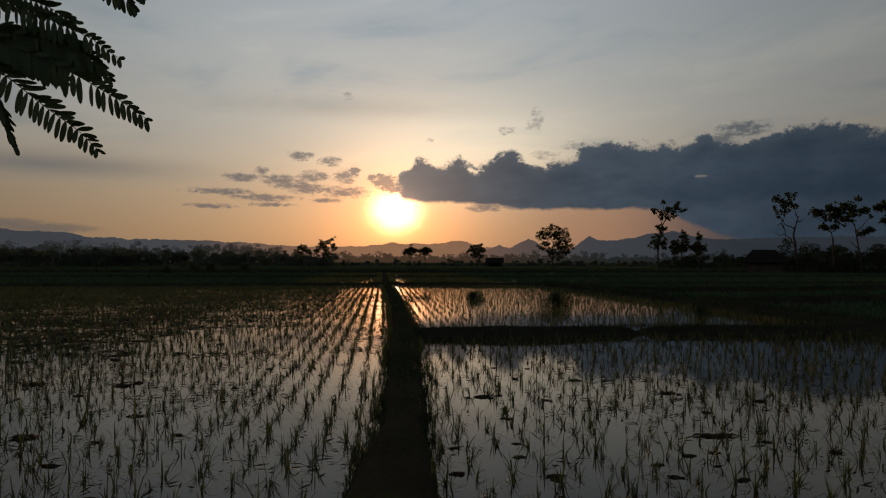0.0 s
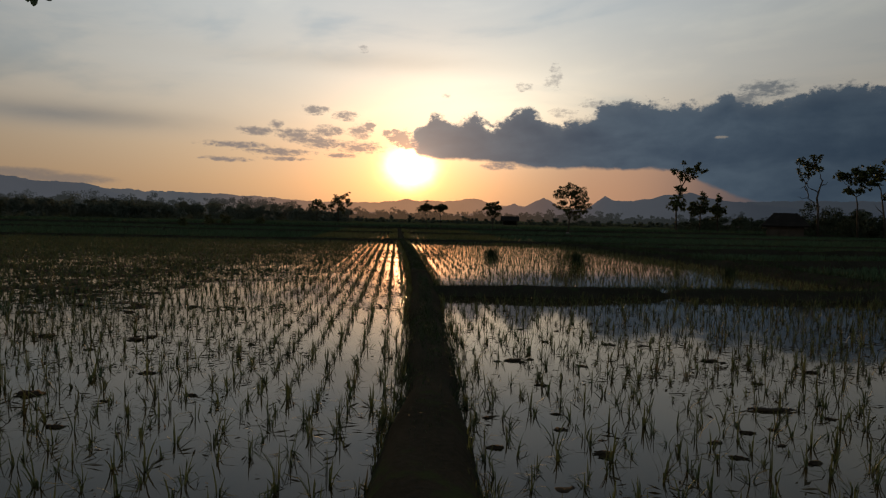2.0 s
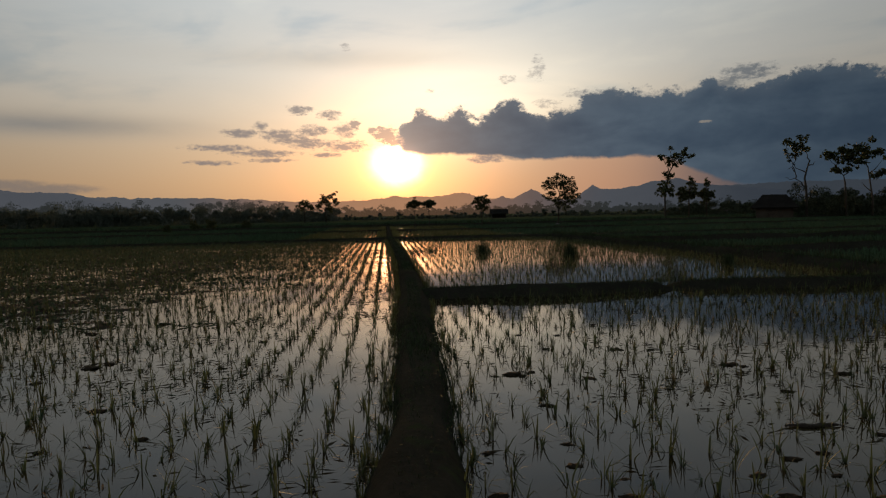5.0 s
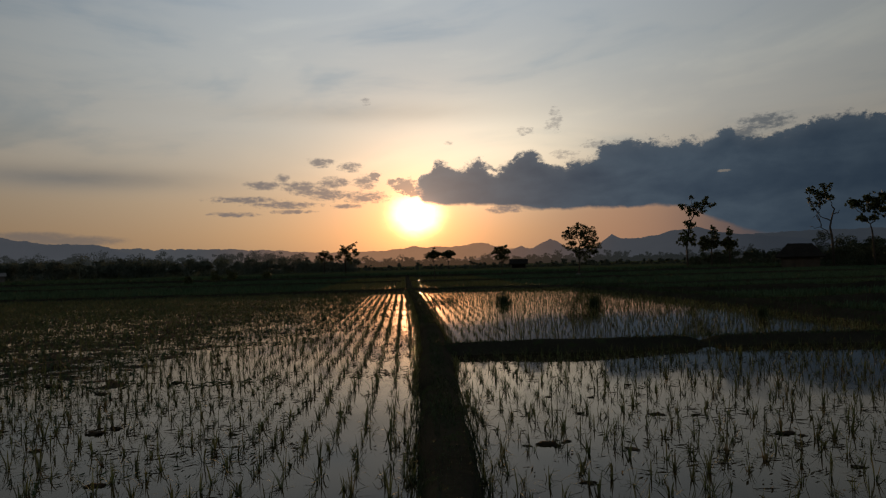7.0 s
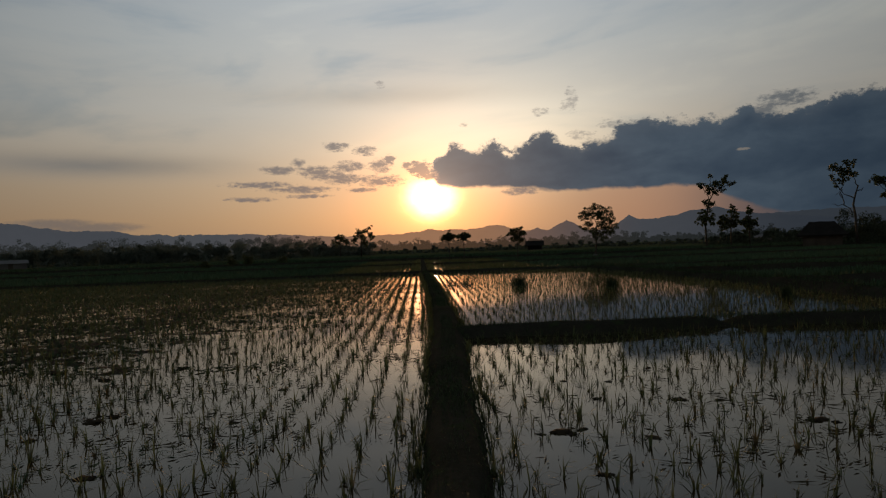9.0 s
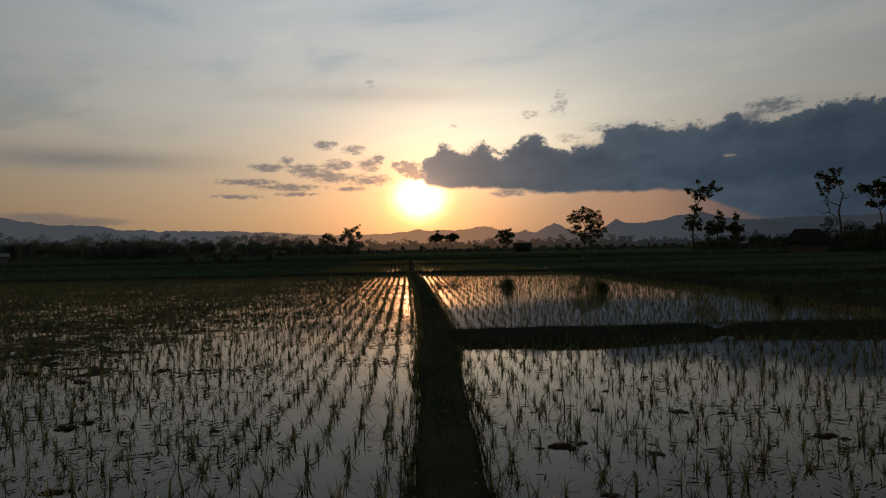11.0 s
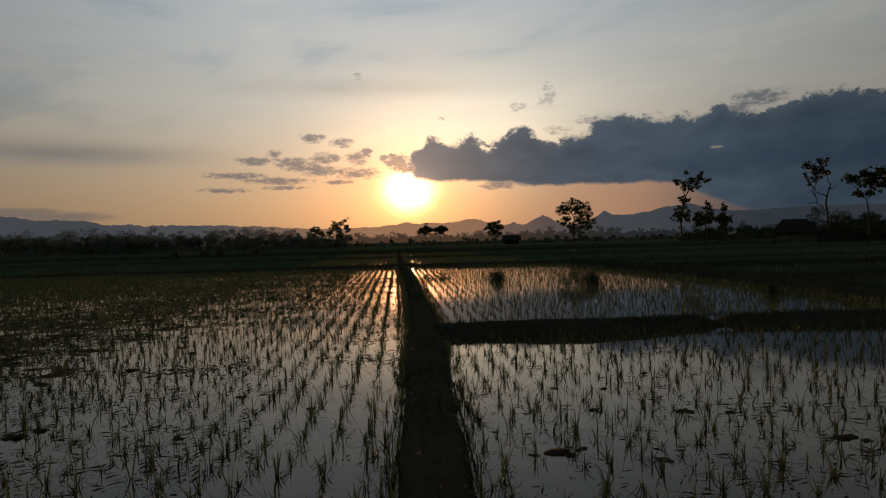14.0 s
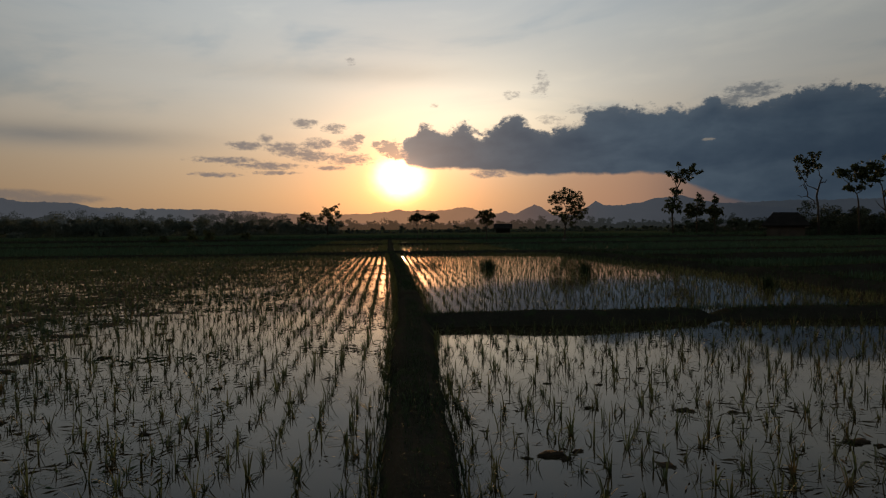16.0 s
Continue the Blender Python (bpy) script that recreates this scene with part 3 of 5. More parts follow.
def planted(x0, x1, y0, y1, row, step, jitter, miss, seed, follow=True):
    """Roots in rows along y; follow: the rows keep to the path's bends."""
    r = np.random.default_rng(seed)
    xs, ys = np.arange(x0, x1, row), np.arange(y0, y1, step)
    gx, gy = np.meshgrid(xs, ys)
    gx, gy = gx.ravel(), gy.ravel()
    gx = gx + r.normal(0, jitter, gx.size) + (path_x(gy) * np.exp(-np.abs(gx) / 6.0) if follow else 0)
    gy = gy + r.normal(0, jitter * 1.2, gy.size) + r.uniform(0, step, xs.size)[np.tile(np.arange(xs.size), ys.size)]
    keep = r.random(gx.size) > miss
    return np.c_[gx, gy][keep]


def tuft_field(name, spots, scale, mat, label, seed):
    """All the seedlings of a paddy in one mesh."""
    r = np.random.default_rng(seed)
    kind = r.integers(0, len(TUFTS), len(spots))
    all_v, all_t, base = [], [], 0
    for k, (v, t) in enumerate(TUFTS):
        mine = spots[kind == k]
        if not len(mine):
            continue
        a, s = r.uniform(0, math.tau, len(mine)), scale * r.uniform(0.7, 1.2, len(mine))
        c, sn = np.cos(a) * s, np.sin(a) * s
        x = v[None, :, 0] * c[:, None] - v[None, :, 1] * sn[:, None] + mine[:, 0, None]
        y = v[None, :, 0] * sn[:, None] + v[None, :, 1] * c[:, None] + mine[:, 1, None]
        z = v[None, :, 2] * s[:, None] + 0 * x
        all_v.append(np.stack([x, y, z], 2).reshape(-1, 3))
        all_t.append((t[None] + base + len(v) * np.arange(len(mine))[:, None, None]).reshape(-1, 3))
        base += len(v) * len(mine)
    ob = triangles(name, np.concatenate(all_v), np.concatenate(all_t), mat)
    return tagged(ob, label, "rice", kind="stuff")


west = planted(-30.338, -0.1, -3.0, 39.3, 0.262, 0.19, 0.026, 0.08, 1, follow=False)
thick = planted(-30.5, -2.6, 6.0, 39.2, 0.24, 0.20, 0.1, 0.0, 6)
thick = thick[rng.random(len(thick)) < np.clip((-thick[:, 0] - 2.4) / 4.0, 0, 1.0) * np.clip((thick[:, 1] - 6.0) / 4.0, 0.0, 0.82)]
east = planted(0.22, 23.5, -3.0, 12.6, 0.25, 0.2, 0.034, 0.10, 2, follow=False)
northeast = planted(0.22, 10.4, 13.7, 40.2, 0.25, 0.2, 0.024, 0.05, 3, follow=False)
far = planted(-6.0, 8.0, 41.6, 79.0, 0.32, 0.16, 0.02, 0.05, 4)
far = far[np.abs(far[:, 0]) > 0.36]
west = west[west[:, 0] < path_x(west[:, 1]) - 0.29]
east = east[east[:, 0] > path_x(east[:, 1]) + 0.29]
northeast = northeast[northeast[:, 0] > path_x(northeast[:, 1]) + 0.29]
# the paddy beyond the bund is fuller towards its far side
fuller = planted(4.0, 10.5, 13.6, 40.2, 0.2, 0.2, 0.08, 0.0, 7, follow=False)
fuller = fuller[rng.random(len(fuller)) < np.clip((fuller[:, 0] - 4.5) / 5.0, 0, 1) * 0.4]
northeast = np.concatenate([northeast, fuller])
# the nearest seedlings are things of their own
near = np.concatenate([west[(west[:, 1] < 6.2) & (west[:, 0] > -3.0)], east[(east[:, 1] < 6.2) & (east[:, 0] < 3.0)]])
near = near[near[:, 1] > 2.6]
near = near[np.argsort(near[:, 1] + 0.5 * np.abs(near[:, 0]))][:290]
is_near = {(float(x), float(y)) for x, y in near}
rest_west = np.array([p for p in west if (float(p[0]), float(p[1])) not in is_near])
rest_east = np.array([p for p in east if (float(p[0]), float(p[1])) not in is_near])
tuft_meshes = []
for v, t in TUFTS:
    mesh = bpy.data.meshes.new("rice_seedling")
    mesh.from_pydata([tuple(p) for p in v], [], [tuple(int(i) for i in f) for f in t])
    mesh.materials.append(M_RICE)
    tuft_meshes.append(mesh)
for k, (x, y) in enumerate(near):
    ob = new("rice_seedling", tuft_meshes[k % len(tuft_meshes)])
    s = rng.uniform(0.75, 1.2)
    ob.matrix_world = pose(float(x), float(y), 0, 0, 0, float(rng.uniform(0, 360))) @ Matrix.Scale(s, 4)
    tagged(ob, "young green rice seedling standing in shallow water", "rice plant", "rice seedlings in the paddy")
tuft_field("rice_field", rest_west, 1.0, M_RICE, "rows of young rice in the western paddy", 11)
# straggling seedlings and weeds close along the path
r_edge = np.random.default_rng(77)
edge_y = np.concatenate([r_edge.uniform(2.0, 13.0, 300), r_edge.uniform(13.0, 41.0, 1500)])
edge_side = np.where(r_edge.random(edge_y.size) < np.where(edge_y > 12, 0.65, 0.5), -1, 1)
edge = np.c_[path_x(edge_y) + edge_side * (0.25 + np.abs(r_edge.normal(0, 0.07, edge_y.size))), edge_y]
edge = edge[~((edge[:, 0] > 0.2) & (np.abs(edge[:, 1] - 13.1) < 0.7))]
tuft_field("edge_weeds", edge, 0.85, M_RICE, "straggling weeds and seedlings beside the path", 16)
# tall weeds added to block the sun's glint on the far water
far_y = r_edge.uniform(41.3, 79.0, 2400)
far_edge = np.c_[path_x(far_y) + np.where(r_edge.random(2400) < 0.5, -1, 1) * (0.28 + np.abs(r_edge.normal(0, 0.25, 2400))), far_y]
tuft_field("edge_weeds", far_edge, 1.5, M_RICE, "tall weeds added beside the far path to cover water glint", 17)
tuft_field("rice_field", thick, 0.78, M_RICE_DENSE, "thicker rice and weeds in the western paddy", 15)
tuft_field("rice_field", rest_east, 1.0, M_RICE, "rows of young rice in the eastern paddy", 12)
tuft_field("rice_field", northeast, 0.85, M_RICE, "rows of young rice beyond the bund", 13)
tuft_field("rice_field", far, 1.3, M_RICE, "distant rows of rice", 14)


def dense(x0, x1, y0, y1):
    def place(r, count):
        return np.c_[r.uniform(x0, x1, count), r.uniform(y0, y1, count), np.full(count, -0.05)]
    return place


for k, (x0, x1, y0, y1, count, lo, hi) in enumerate(((11.4, 40, 14.0, 40.0, 44000, 0.14, 0.28), (8.0, 60, 41.3, 79.0, 46000, 0.18, 0.34),
                                                     (-70, -6.0, 41.3, 80.0, 48000, 0.18, 0.34), (-70, -31.5, -5, 39.0, 26000, 0.16, 0.32),
                                                     (-90, -6.3, 83, 118, 24000, 0.3, 0.6), (-1.5, 90, 83, 118, 25000, 0.3, 0.6), (-6.3, -1.5, 91.3, 118, 1000, 0.3, 0.6), (-6.3, -1.5, 83, 87, 200, 0.2, 0.35))):
    v, t = blades(count, dense(x0, x1, y0, y1), lo, hi, 0.035 + 0.02 * (k >= 4), 0.4, 200 + k)
    tagged(triangles("rice_field", v, t, M_RICE_DENSE), "dense dark green rice standing in a farther field", "rice", kind="stuff")


# ---- hills ----
def range_of_hills(name, dist, depth, profile, rough, mat, label, seed):
    """A range round the north: its height in degrees by azimuth, with spurs and folds."""
    az0, az1, steps = -60.0, 70.0, 1300
    knots = np.array(profile, float)
    verts, faces, rows = [], [], 7
    for i in range(steps + 1):
        az = az0 + (az1 - az0) * i / steps
        high = np.interp(az, knots[:, 0], knots[:, 1])
        high += rough * noise.fractal(Vector((az * 0.8, seed, 0.0)), 0.9, 2.1, 5)
        high += 0.35 * rough * noise.fractal(Vector((az * 5.0, seed + 2.0, 0.0)), 0.7, 2.1, 4)
        for j in range(rows):
            f = j / (rows - 1)
            d = dist + depth * (f - 0.5) + 60 * noise.noise(Vector((az * 0.7, j * 1.3, seed)))
            up = (1 - abs(2 * f - 1)) ** 0.8
            spur = 1 + (0.25 * noise.noise(Vector((az * 0.9, j * 0.9, seed + 4.0))) if 0 < j < rows // 2 else 0)
            z = max(math.tan(radians(max(high, 0.05))) * dist * up * spur, 0) if up > 0 else -6.0
            verts.append((d * math.sin(radians(az)), d * math.cos(radians(az)), z))
    for i in range(steps):
        for j in range(rows - 1):
            a = i * rows + j
            faces.append((a, a + rows, a + rows + 1, a + 1))
    tagged(from_arrays(name, verts, faces, mat, smooth=True), label, "hills", kind="structure")


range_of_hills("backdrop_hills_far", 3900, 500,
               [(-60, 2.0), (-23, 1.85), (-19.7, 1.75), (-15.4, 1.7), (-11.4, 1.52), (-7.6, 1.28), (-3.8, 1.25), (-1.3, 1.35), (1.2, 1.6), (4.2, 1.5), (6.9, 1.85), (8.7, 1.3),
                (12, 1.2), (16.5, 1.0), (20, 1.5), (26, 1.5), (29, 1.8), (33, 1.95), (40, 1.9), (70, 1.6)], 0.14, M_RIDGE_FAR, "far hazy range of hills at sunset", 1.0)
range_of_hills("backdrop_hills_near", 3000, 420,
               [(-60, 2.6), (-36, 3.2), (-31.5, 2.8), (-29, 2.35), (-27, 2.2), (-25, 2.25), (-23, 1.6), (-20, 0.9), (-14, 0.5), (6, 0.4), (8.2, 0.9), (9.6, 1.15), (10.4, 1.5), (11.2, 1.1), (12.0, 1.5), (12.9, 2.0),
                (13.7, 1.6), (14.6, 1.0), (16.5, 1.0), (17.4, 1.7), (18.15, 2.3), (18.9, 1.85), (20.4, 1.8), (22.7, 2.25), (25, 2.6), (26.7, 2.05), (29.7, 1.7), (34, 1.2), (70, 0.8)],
               0.11, M_RIDGE_NEAR, "jagged hills behind the plain, blue-grey with painted haze", 5.0)


# ---- woods and trees ----
def leaf_cloud(r, blobs, count, size, flat=0.75):
    """Leaves as bent four-sided scraps round blob centres (x, y, z, radius)."""
    blobs = np.array(blobs, float)
    pick = r.choice(len(blobs), count, p=blobs[:, 3] ** 2 / (blobs[:, 3] ** 2).sum())
    d = r.normal(0, 1, (count, 3))
    d /= np.linalg.norm(d, axis=1)[:, None]
    at = blobs[pick, :3] + d * (blobs[pick, 3] * r.uniform(0.2, 1.0, count) ** 0.5)[:, None] * np.array([1, 1, flat])
    u = r.normal(0, 1, (count, 3))
    u /= np.linalg.norm(u, axis=1)[:, None]
    v = np.cross(u, r.normal(0, 1, (count, 3)))
    v /= np.linalg.norm(v, axis=1)[:, None]
    s = (size * r.uniform(0.55, 1.35, count))[:, None]
    sag = np.array([0, 0, -1.0]) * s * 0.2
    verts = np.stack([at - u * s, at + v * s * 0.45 + sag * 0.3, at + u * s + sag, at - v * s * 0.45], 1).reshape(-1, 3)
    tris = (np.array([[0, 1, 3], [1, 2, 3]])[None] + 4 * np.arange(count)[:, None, None]).reshape(-1, 3)
    return verts, tris


def polar(az, dist):
    """A place by azimuth and distance from where the walk starts."""
    return -0.25 + dist * math.sin(radians(az)), -0.9 + dist * math.cos(radians(az))


def woods(name, az0, az1, d0, d1, count, low, high, seed, label, size=0.22, per=460, mat=None, wide=0.0):
    """A belt of far trees, as one mass of trunks and raised crowns of leaf clumps, some standing out of the rest."""
    r = np.random.default_rng(seed)
    vs, ts, base = [], [], 0
    for k in range(count):
        x, y = polar(r.uniform(az0, az1), r.uniform(d0, d1))
        h = r.uniform(low, high) * (1 + 0.3 * (r.random() < 0.14))
        w = h * r.uniform(0.28, 0.5)
        lift = r.uniform(0.15, 0.5)
        blobs = [(x + r.normal(0, w * 0.42), y + r.normal(0, w * 0.42), h * r.uniform(lift, 0.86), w * r.uniform(0.22, 0.5)) for _ in range(10)]
        v, t = leaf_cloud(r, blobs, per, size, 0.75)
        v[:, 2] = np.maximum(v[:, 2], -0.1)
        vs.append(v), ts.append(t + base)
        base += len(v)
        thick = 0.018 * h
        t0 = np.array([[x - thick, y, -0.12], [x + thick, y, -0.12], [x, y, h * 0.7], [x, y + thick, -0.12]])
        vs.append(t0), ts.append(np.array([[0, 1, 2], [1, 3, 2], [3, 0, 2]]) + base)
        base += 4
    # undergrowth along the foot of the belt
    foot = int((az1 - az0) * (wide or 4.5))
    blobs = [(*polar(az0 + (az1 - az0) * (k + r.random()) / foot, r.uniform(d0, d1)), low * r.uniform(0.05, 0.45), low * r.uniform(0.35, 0.6)) for k in range(foot)]
    v, t = leaf_cloud(r, blobs, foot * 110, size * 1.4, 0.9)
    v[:, 2] = np.maximum(v[:, 2], -0.1)
    vs.append(v), ts.append(t + base)
    tagged(triangles(name, np.concatenate(vs), np.concatenate(ts), mat or M_WOODS), label, "trees", kind="stuff")


# the farthest belts glow with painted haze, the nearer ones do not
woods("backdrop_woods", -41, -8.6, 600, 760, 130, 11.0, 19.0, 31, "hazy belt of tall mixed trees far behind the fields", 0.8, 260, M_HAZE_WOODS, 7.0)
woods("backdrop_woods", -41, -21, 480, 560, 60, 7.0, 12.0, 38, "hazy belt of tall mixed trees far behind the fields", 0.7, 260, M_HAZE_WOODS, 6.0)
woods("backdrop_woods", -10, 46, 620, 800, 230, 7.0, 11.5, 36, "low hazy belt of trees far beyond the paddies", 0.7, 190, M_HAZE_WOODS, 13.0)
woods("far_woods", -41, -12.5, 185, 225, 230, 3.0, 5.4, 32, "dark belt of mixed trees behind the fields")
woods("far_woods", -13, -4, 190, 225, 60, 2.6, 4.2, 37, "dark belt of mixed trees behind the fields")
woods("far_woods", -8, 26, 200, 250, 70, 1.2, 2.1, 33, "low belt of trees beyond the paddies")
woods("far_woods", 24, 48, 140, 175, 90, 1.8, 3.0, 34, "low dark belt of trees beyond the paddies", 0.2, mat=M_HEDGE)
woods("far_woods", 30.6, 46, 98, 112, 40, 1.8, 3.0, 35, "dark hedge of bushes under the tall trees", 0.13, 900, M_HEDGE)
woods("far_woods", 32.8, 46, 112, 124, 40, 3.0, 4.6, 39, "dark hedge of bushes under the tall trees", 0.14, 900, M_HEDGE)


def tree(label, az, dist, trunk, limbs, clusters, leaves, size, radius, seed, category="tree"):
    """A field tree. trunk: (offset across, height) points; limbs: lists of such points; clusters: (across, height, radius) of foliage."""
    r = np.random.default_rng(seed)
    x0, y0 = polar(az, dist)
    ca, sa = math.cos(radians(az)), math.sin(radians(az))
    top = new("tree")
    top.location = (x0, y0, -0.12)

    def spot(u, h, d=0.0):
        return Vector((u * ca + d * sa, -u * sa + d * ca, h + 0.12))

    bm = bmesh.new()
    pts = [spot(u, h) for u, h in trunk]
    pts[0].z = 0.0
    tube(bm, pts, [radius * (1 - 0.6 * k / (len(pts) - 1)) for k in range(len(pts))], 8)
    part("trunk", bm, M_BARK, top, smooth=True)
    for limb in limbs:
        bm = bmesh.new()
        depth = r.uniform(-0.5, 0.5)
        pts = [spot(u, h, depth * k / max(len(limb) - 1, 1)) for k, (u, h) in enumerate(limb)]
        crook = 0.09 * (pts[-1] - pts[0]).length
        pts = [q for a, b in zip(pts, pts[1:]) for q in (a, a.lerp(b, 0.5) + Vector(r.normal(0, crook * 0.6, 3)))] + [pts[-1]]
        tube(bm, pts, [radius * 0.45 * (1 - 0.65 * k / (len(pts) - 1)) for k in range(len(pts))], 6)
        part("limb", bm, M_BARK, top, smooth=True)
    blobs = []
    for u, h, w in clusters:
        p = spot(u, h, r.uniform(-0.5, 0.5) * w * 1.5)
        blobs.append((p.x, p.y, p.z, w))
        for _ in range(3):
            q = p + Vector(r.normal(0, 0.7 * w, 3).clip(-1.1 * w, 1.1 * w))
            blobs.append((q.x, q.y, q.z, w * r.uniform(0.3, 0.6)))
    v, t = leaf_cloud(r, blobs, int(leaves * 3.0), size * 0.85)
    triangles("crown", v, t, M_CROWN, top)
    return tagged(top, label, category)


# the round tree on the far bank, with its open crown
tree("small rounded tree with an open crown in the field", 14.77, 73.5, [(0, 0), (0.1, 1.3), (0.1, 2.3), (0.2, 3.2)],
     [[(0.1, 1.5), (0.7, 2.2), (1.4, 2.9), (1.7, 3.6)], [(0.1, 1.6), (-0.6, 2.6), (-1.0, 3.8)], [(0.1, 2.3), (0.8, 3.4), (1.2, 4.6)], [(0.2, 3.0), (-0.1, 4.2),
      (-0.2, 5.0)]],
     [(-0.3, 5.1, 0.50), (0.3, 5.3, 0.50), (1.0, 4.9, 0.50), (1.5, 4.6, 0.50), (-0.9, 4.7, 0.50), (-1.2, 4.2, 0.50), (-0.4, 4.3, 0.56), (0.4, 4.5, 0.56),
      (1.0, 4.0, 0.56), (1.7, 3.9, 0.50), (1.8, 3.1, 0.50), (1.3, 3.2, 0.56), (0.6, 3.5, 0.50), (-0.6, 3.5, 0.50), (-1.0, 3.0, 0.42), (-0.2, 2.8, 0.50),
      (0.7, 2.7, 0.56), (1.4, 2.5, 0.50), (0.1, 2.2, 0.42), (0.9, 2.0, 0.42)],
     2500, 0.1, 0.1, 51)
tree("small tree with a dense round crown in the field", 8.3, 71.5, [(0, 0), (0.03, 0.9), (0, 1.8), (0.0, 2.4)],
     [[(0, 1.5), (0.5, 2.1)], [(0, 1.5), (-0.5, 2.2)]], [(-0.55, 2.8, 0.45), (0.1, 3.1, 0.42), (0.6, 2.75, 0.45), (0, 2.6, 0.55), (-0.35, 2.2, 0.42), (0.4, 2.1, 0.4)], 480, 0.13, 0.06, 52)
for az, dist, seed in ((2.5, 72.0, 53), (3.75, 73.0, 54)):
    tree("slender young tree with a small flat crown", az, dist, [(0, 0), (0.05, 1.0), (-0.02, 1.9), (0, 2.5)],
         [[(0, 1.8), (0.5, 2.5)], [(0, 1.7), (-0.5, 2.5)]], [(-0.45, 2.65, 0.36), (0.05, 2.85, 0.4), (0.5, 2.7, 0.34), (0, 2.4, 0.3)], 420, 0.12, 0.05, seed)
tree("open-crowned tree before the far woods", -5.08, 140, [(0, 0), (0, 3.1), (0.3, 4.6)],
     [[(0.0, 2.2), (0.9, 3.6), (1.7, 5.8)], [(0.0, 2.4), (-0.9, 3.4), (-1.5, 3.8)], [(0.3, 4.0), (-0.1, 5.3)]],
     [(-1.6, 3.6, 0.64), (-1.0, 4.3, 0.79), (-0.1, 4.9, 0.79), (-0.4, 5.5, 0.48), (0.4, 4.1, 0.79), (1.0, 5.5, 0.64), (1.8, 6.1, 0.48), (2.0, 4.9, 0.64),
      (2.2, 4.1, 0.64), (0.8, 3.1, 0.79)],
     520, 0.24, 0.14, 55)
tree("small sparse tree before the far woods", -6.9, 140, [(0, 0), (0.1, 3.4)],
     [[(0.0, 1.8), (1.0, 3.2), (1.4, 3.6)], [(0.0, 1.8), (-0.7, 3.0), (-1.0, 4.0)]],
     [(-1.2, 3.5, 0.64), (-0.6, 4.3, 0.64), (0.2, 4.1, 0.64), (1.1, 3.7, 0.79), (0.5, 4.6, 0.48), (-0.4, 3.1, 0.64), (1.5, 3.0, 0.48)],
     300, 0.22, 0.1, 56)
# tall broad-leaved trees beside the cloud bank
tree("tall leaning tree with large leaves and two leaf masses", 23.69, 112, [(0, 0), (-0.1, 3.4), (0.2, 5.6), (0.6, 7.4), (1.2, 8.5), (1.9, 9.1)],
     [[(0.6, 7.4), (0.2, 8.7), (-0.5, 9.8)], [(1.2, 8.5), (0.9, 10.0), (0.9, 11.0)], [(1.9, 9.1), (2.7, 9.7), (3.1, 10.8)], [(1.9, 9.1), (3.0, 9.6), (4.2, 9.9)]],
     [(-0.9, 10.1, 0.39), (-0.3, 9.8, 0.59), (0.7, 9.6, 0.69), (0.9, 11.2, 0.39), (1.1, 8.9, 0.69), (1.5, 10.0, 0.59), (2.2, 9.6, 0.59), (2.8, 10.3, 0.59),
      (3.0, 10.9, 0.39), (3.6, 9.9, 0.59), (4.2, 10.0, 0.29), (2.5, 9.1, 0.59), (0.6, 8.6, 0.39), (1.6, 8.5, 0.39), (-0.1, 7.3, 0.39), (0.8, 7.0, 0.59),
      (0.2, 6.8, 0.49), (-0.5, 5.8, 0.59), (0.3, 5.6, 0.69), (-0.7, 4.6, 0.59), (0.0, 4.7, 0.78), (0.7, 4.5, 0.69), (-0.3, 3.8, 0.59), (0.9, 3.8, 0.39)],
     400, 0.3, 0.15, 57)
tree("stout bushy tree with large dark leaves", 25.5, 113, [(0, 0), (0, 3.0), (0.2, 5.2), (0.3, 6.5)],
     [[(0.0, 3.0), (-0.7, 3.6), (-1.3, 4.0)], [(0.0, 3.2), (0.6, 3.9)]],
     [(0.2, 6.3, 0.4), (0.4, 5.7, 0.59), (0.4, 4.9, 0.59), (-0.1, 4.3, 0.69), (-1.1, 4.0, 0.79), (-0.6, 3.4, 0.79), (0.2, 3.6, 0.79), (0.9, 4.0, 0.69),
      (-1.7, 3.9, 0.4), (-1.0, 4.7, 0.49)],
     340, 0.28, 0.12, 58)
tree("slim pointed tree with large dark leaves", 26.85, 113, [(0, 0), (-0.1, 4.3), (-0.1, 6.0)],
     [[(0.0, 2.9), (-0.6, 3.7)], [(0.0, 3.2), (0.5, 3.8)]],
     [(-0.1, 6.0, 0.3), (0.0, 5.3, 0.49), (-0.2, 4.5, 0.49), (-0.5, 3.9, 0.69), (0.4, 3.8, 0.69), (-0.8, 3.8, 0.49), (0.7, 3.6, 0.4), (0.0, 3.2, 0.79)],
     320, 0.27, 0.11, 59)
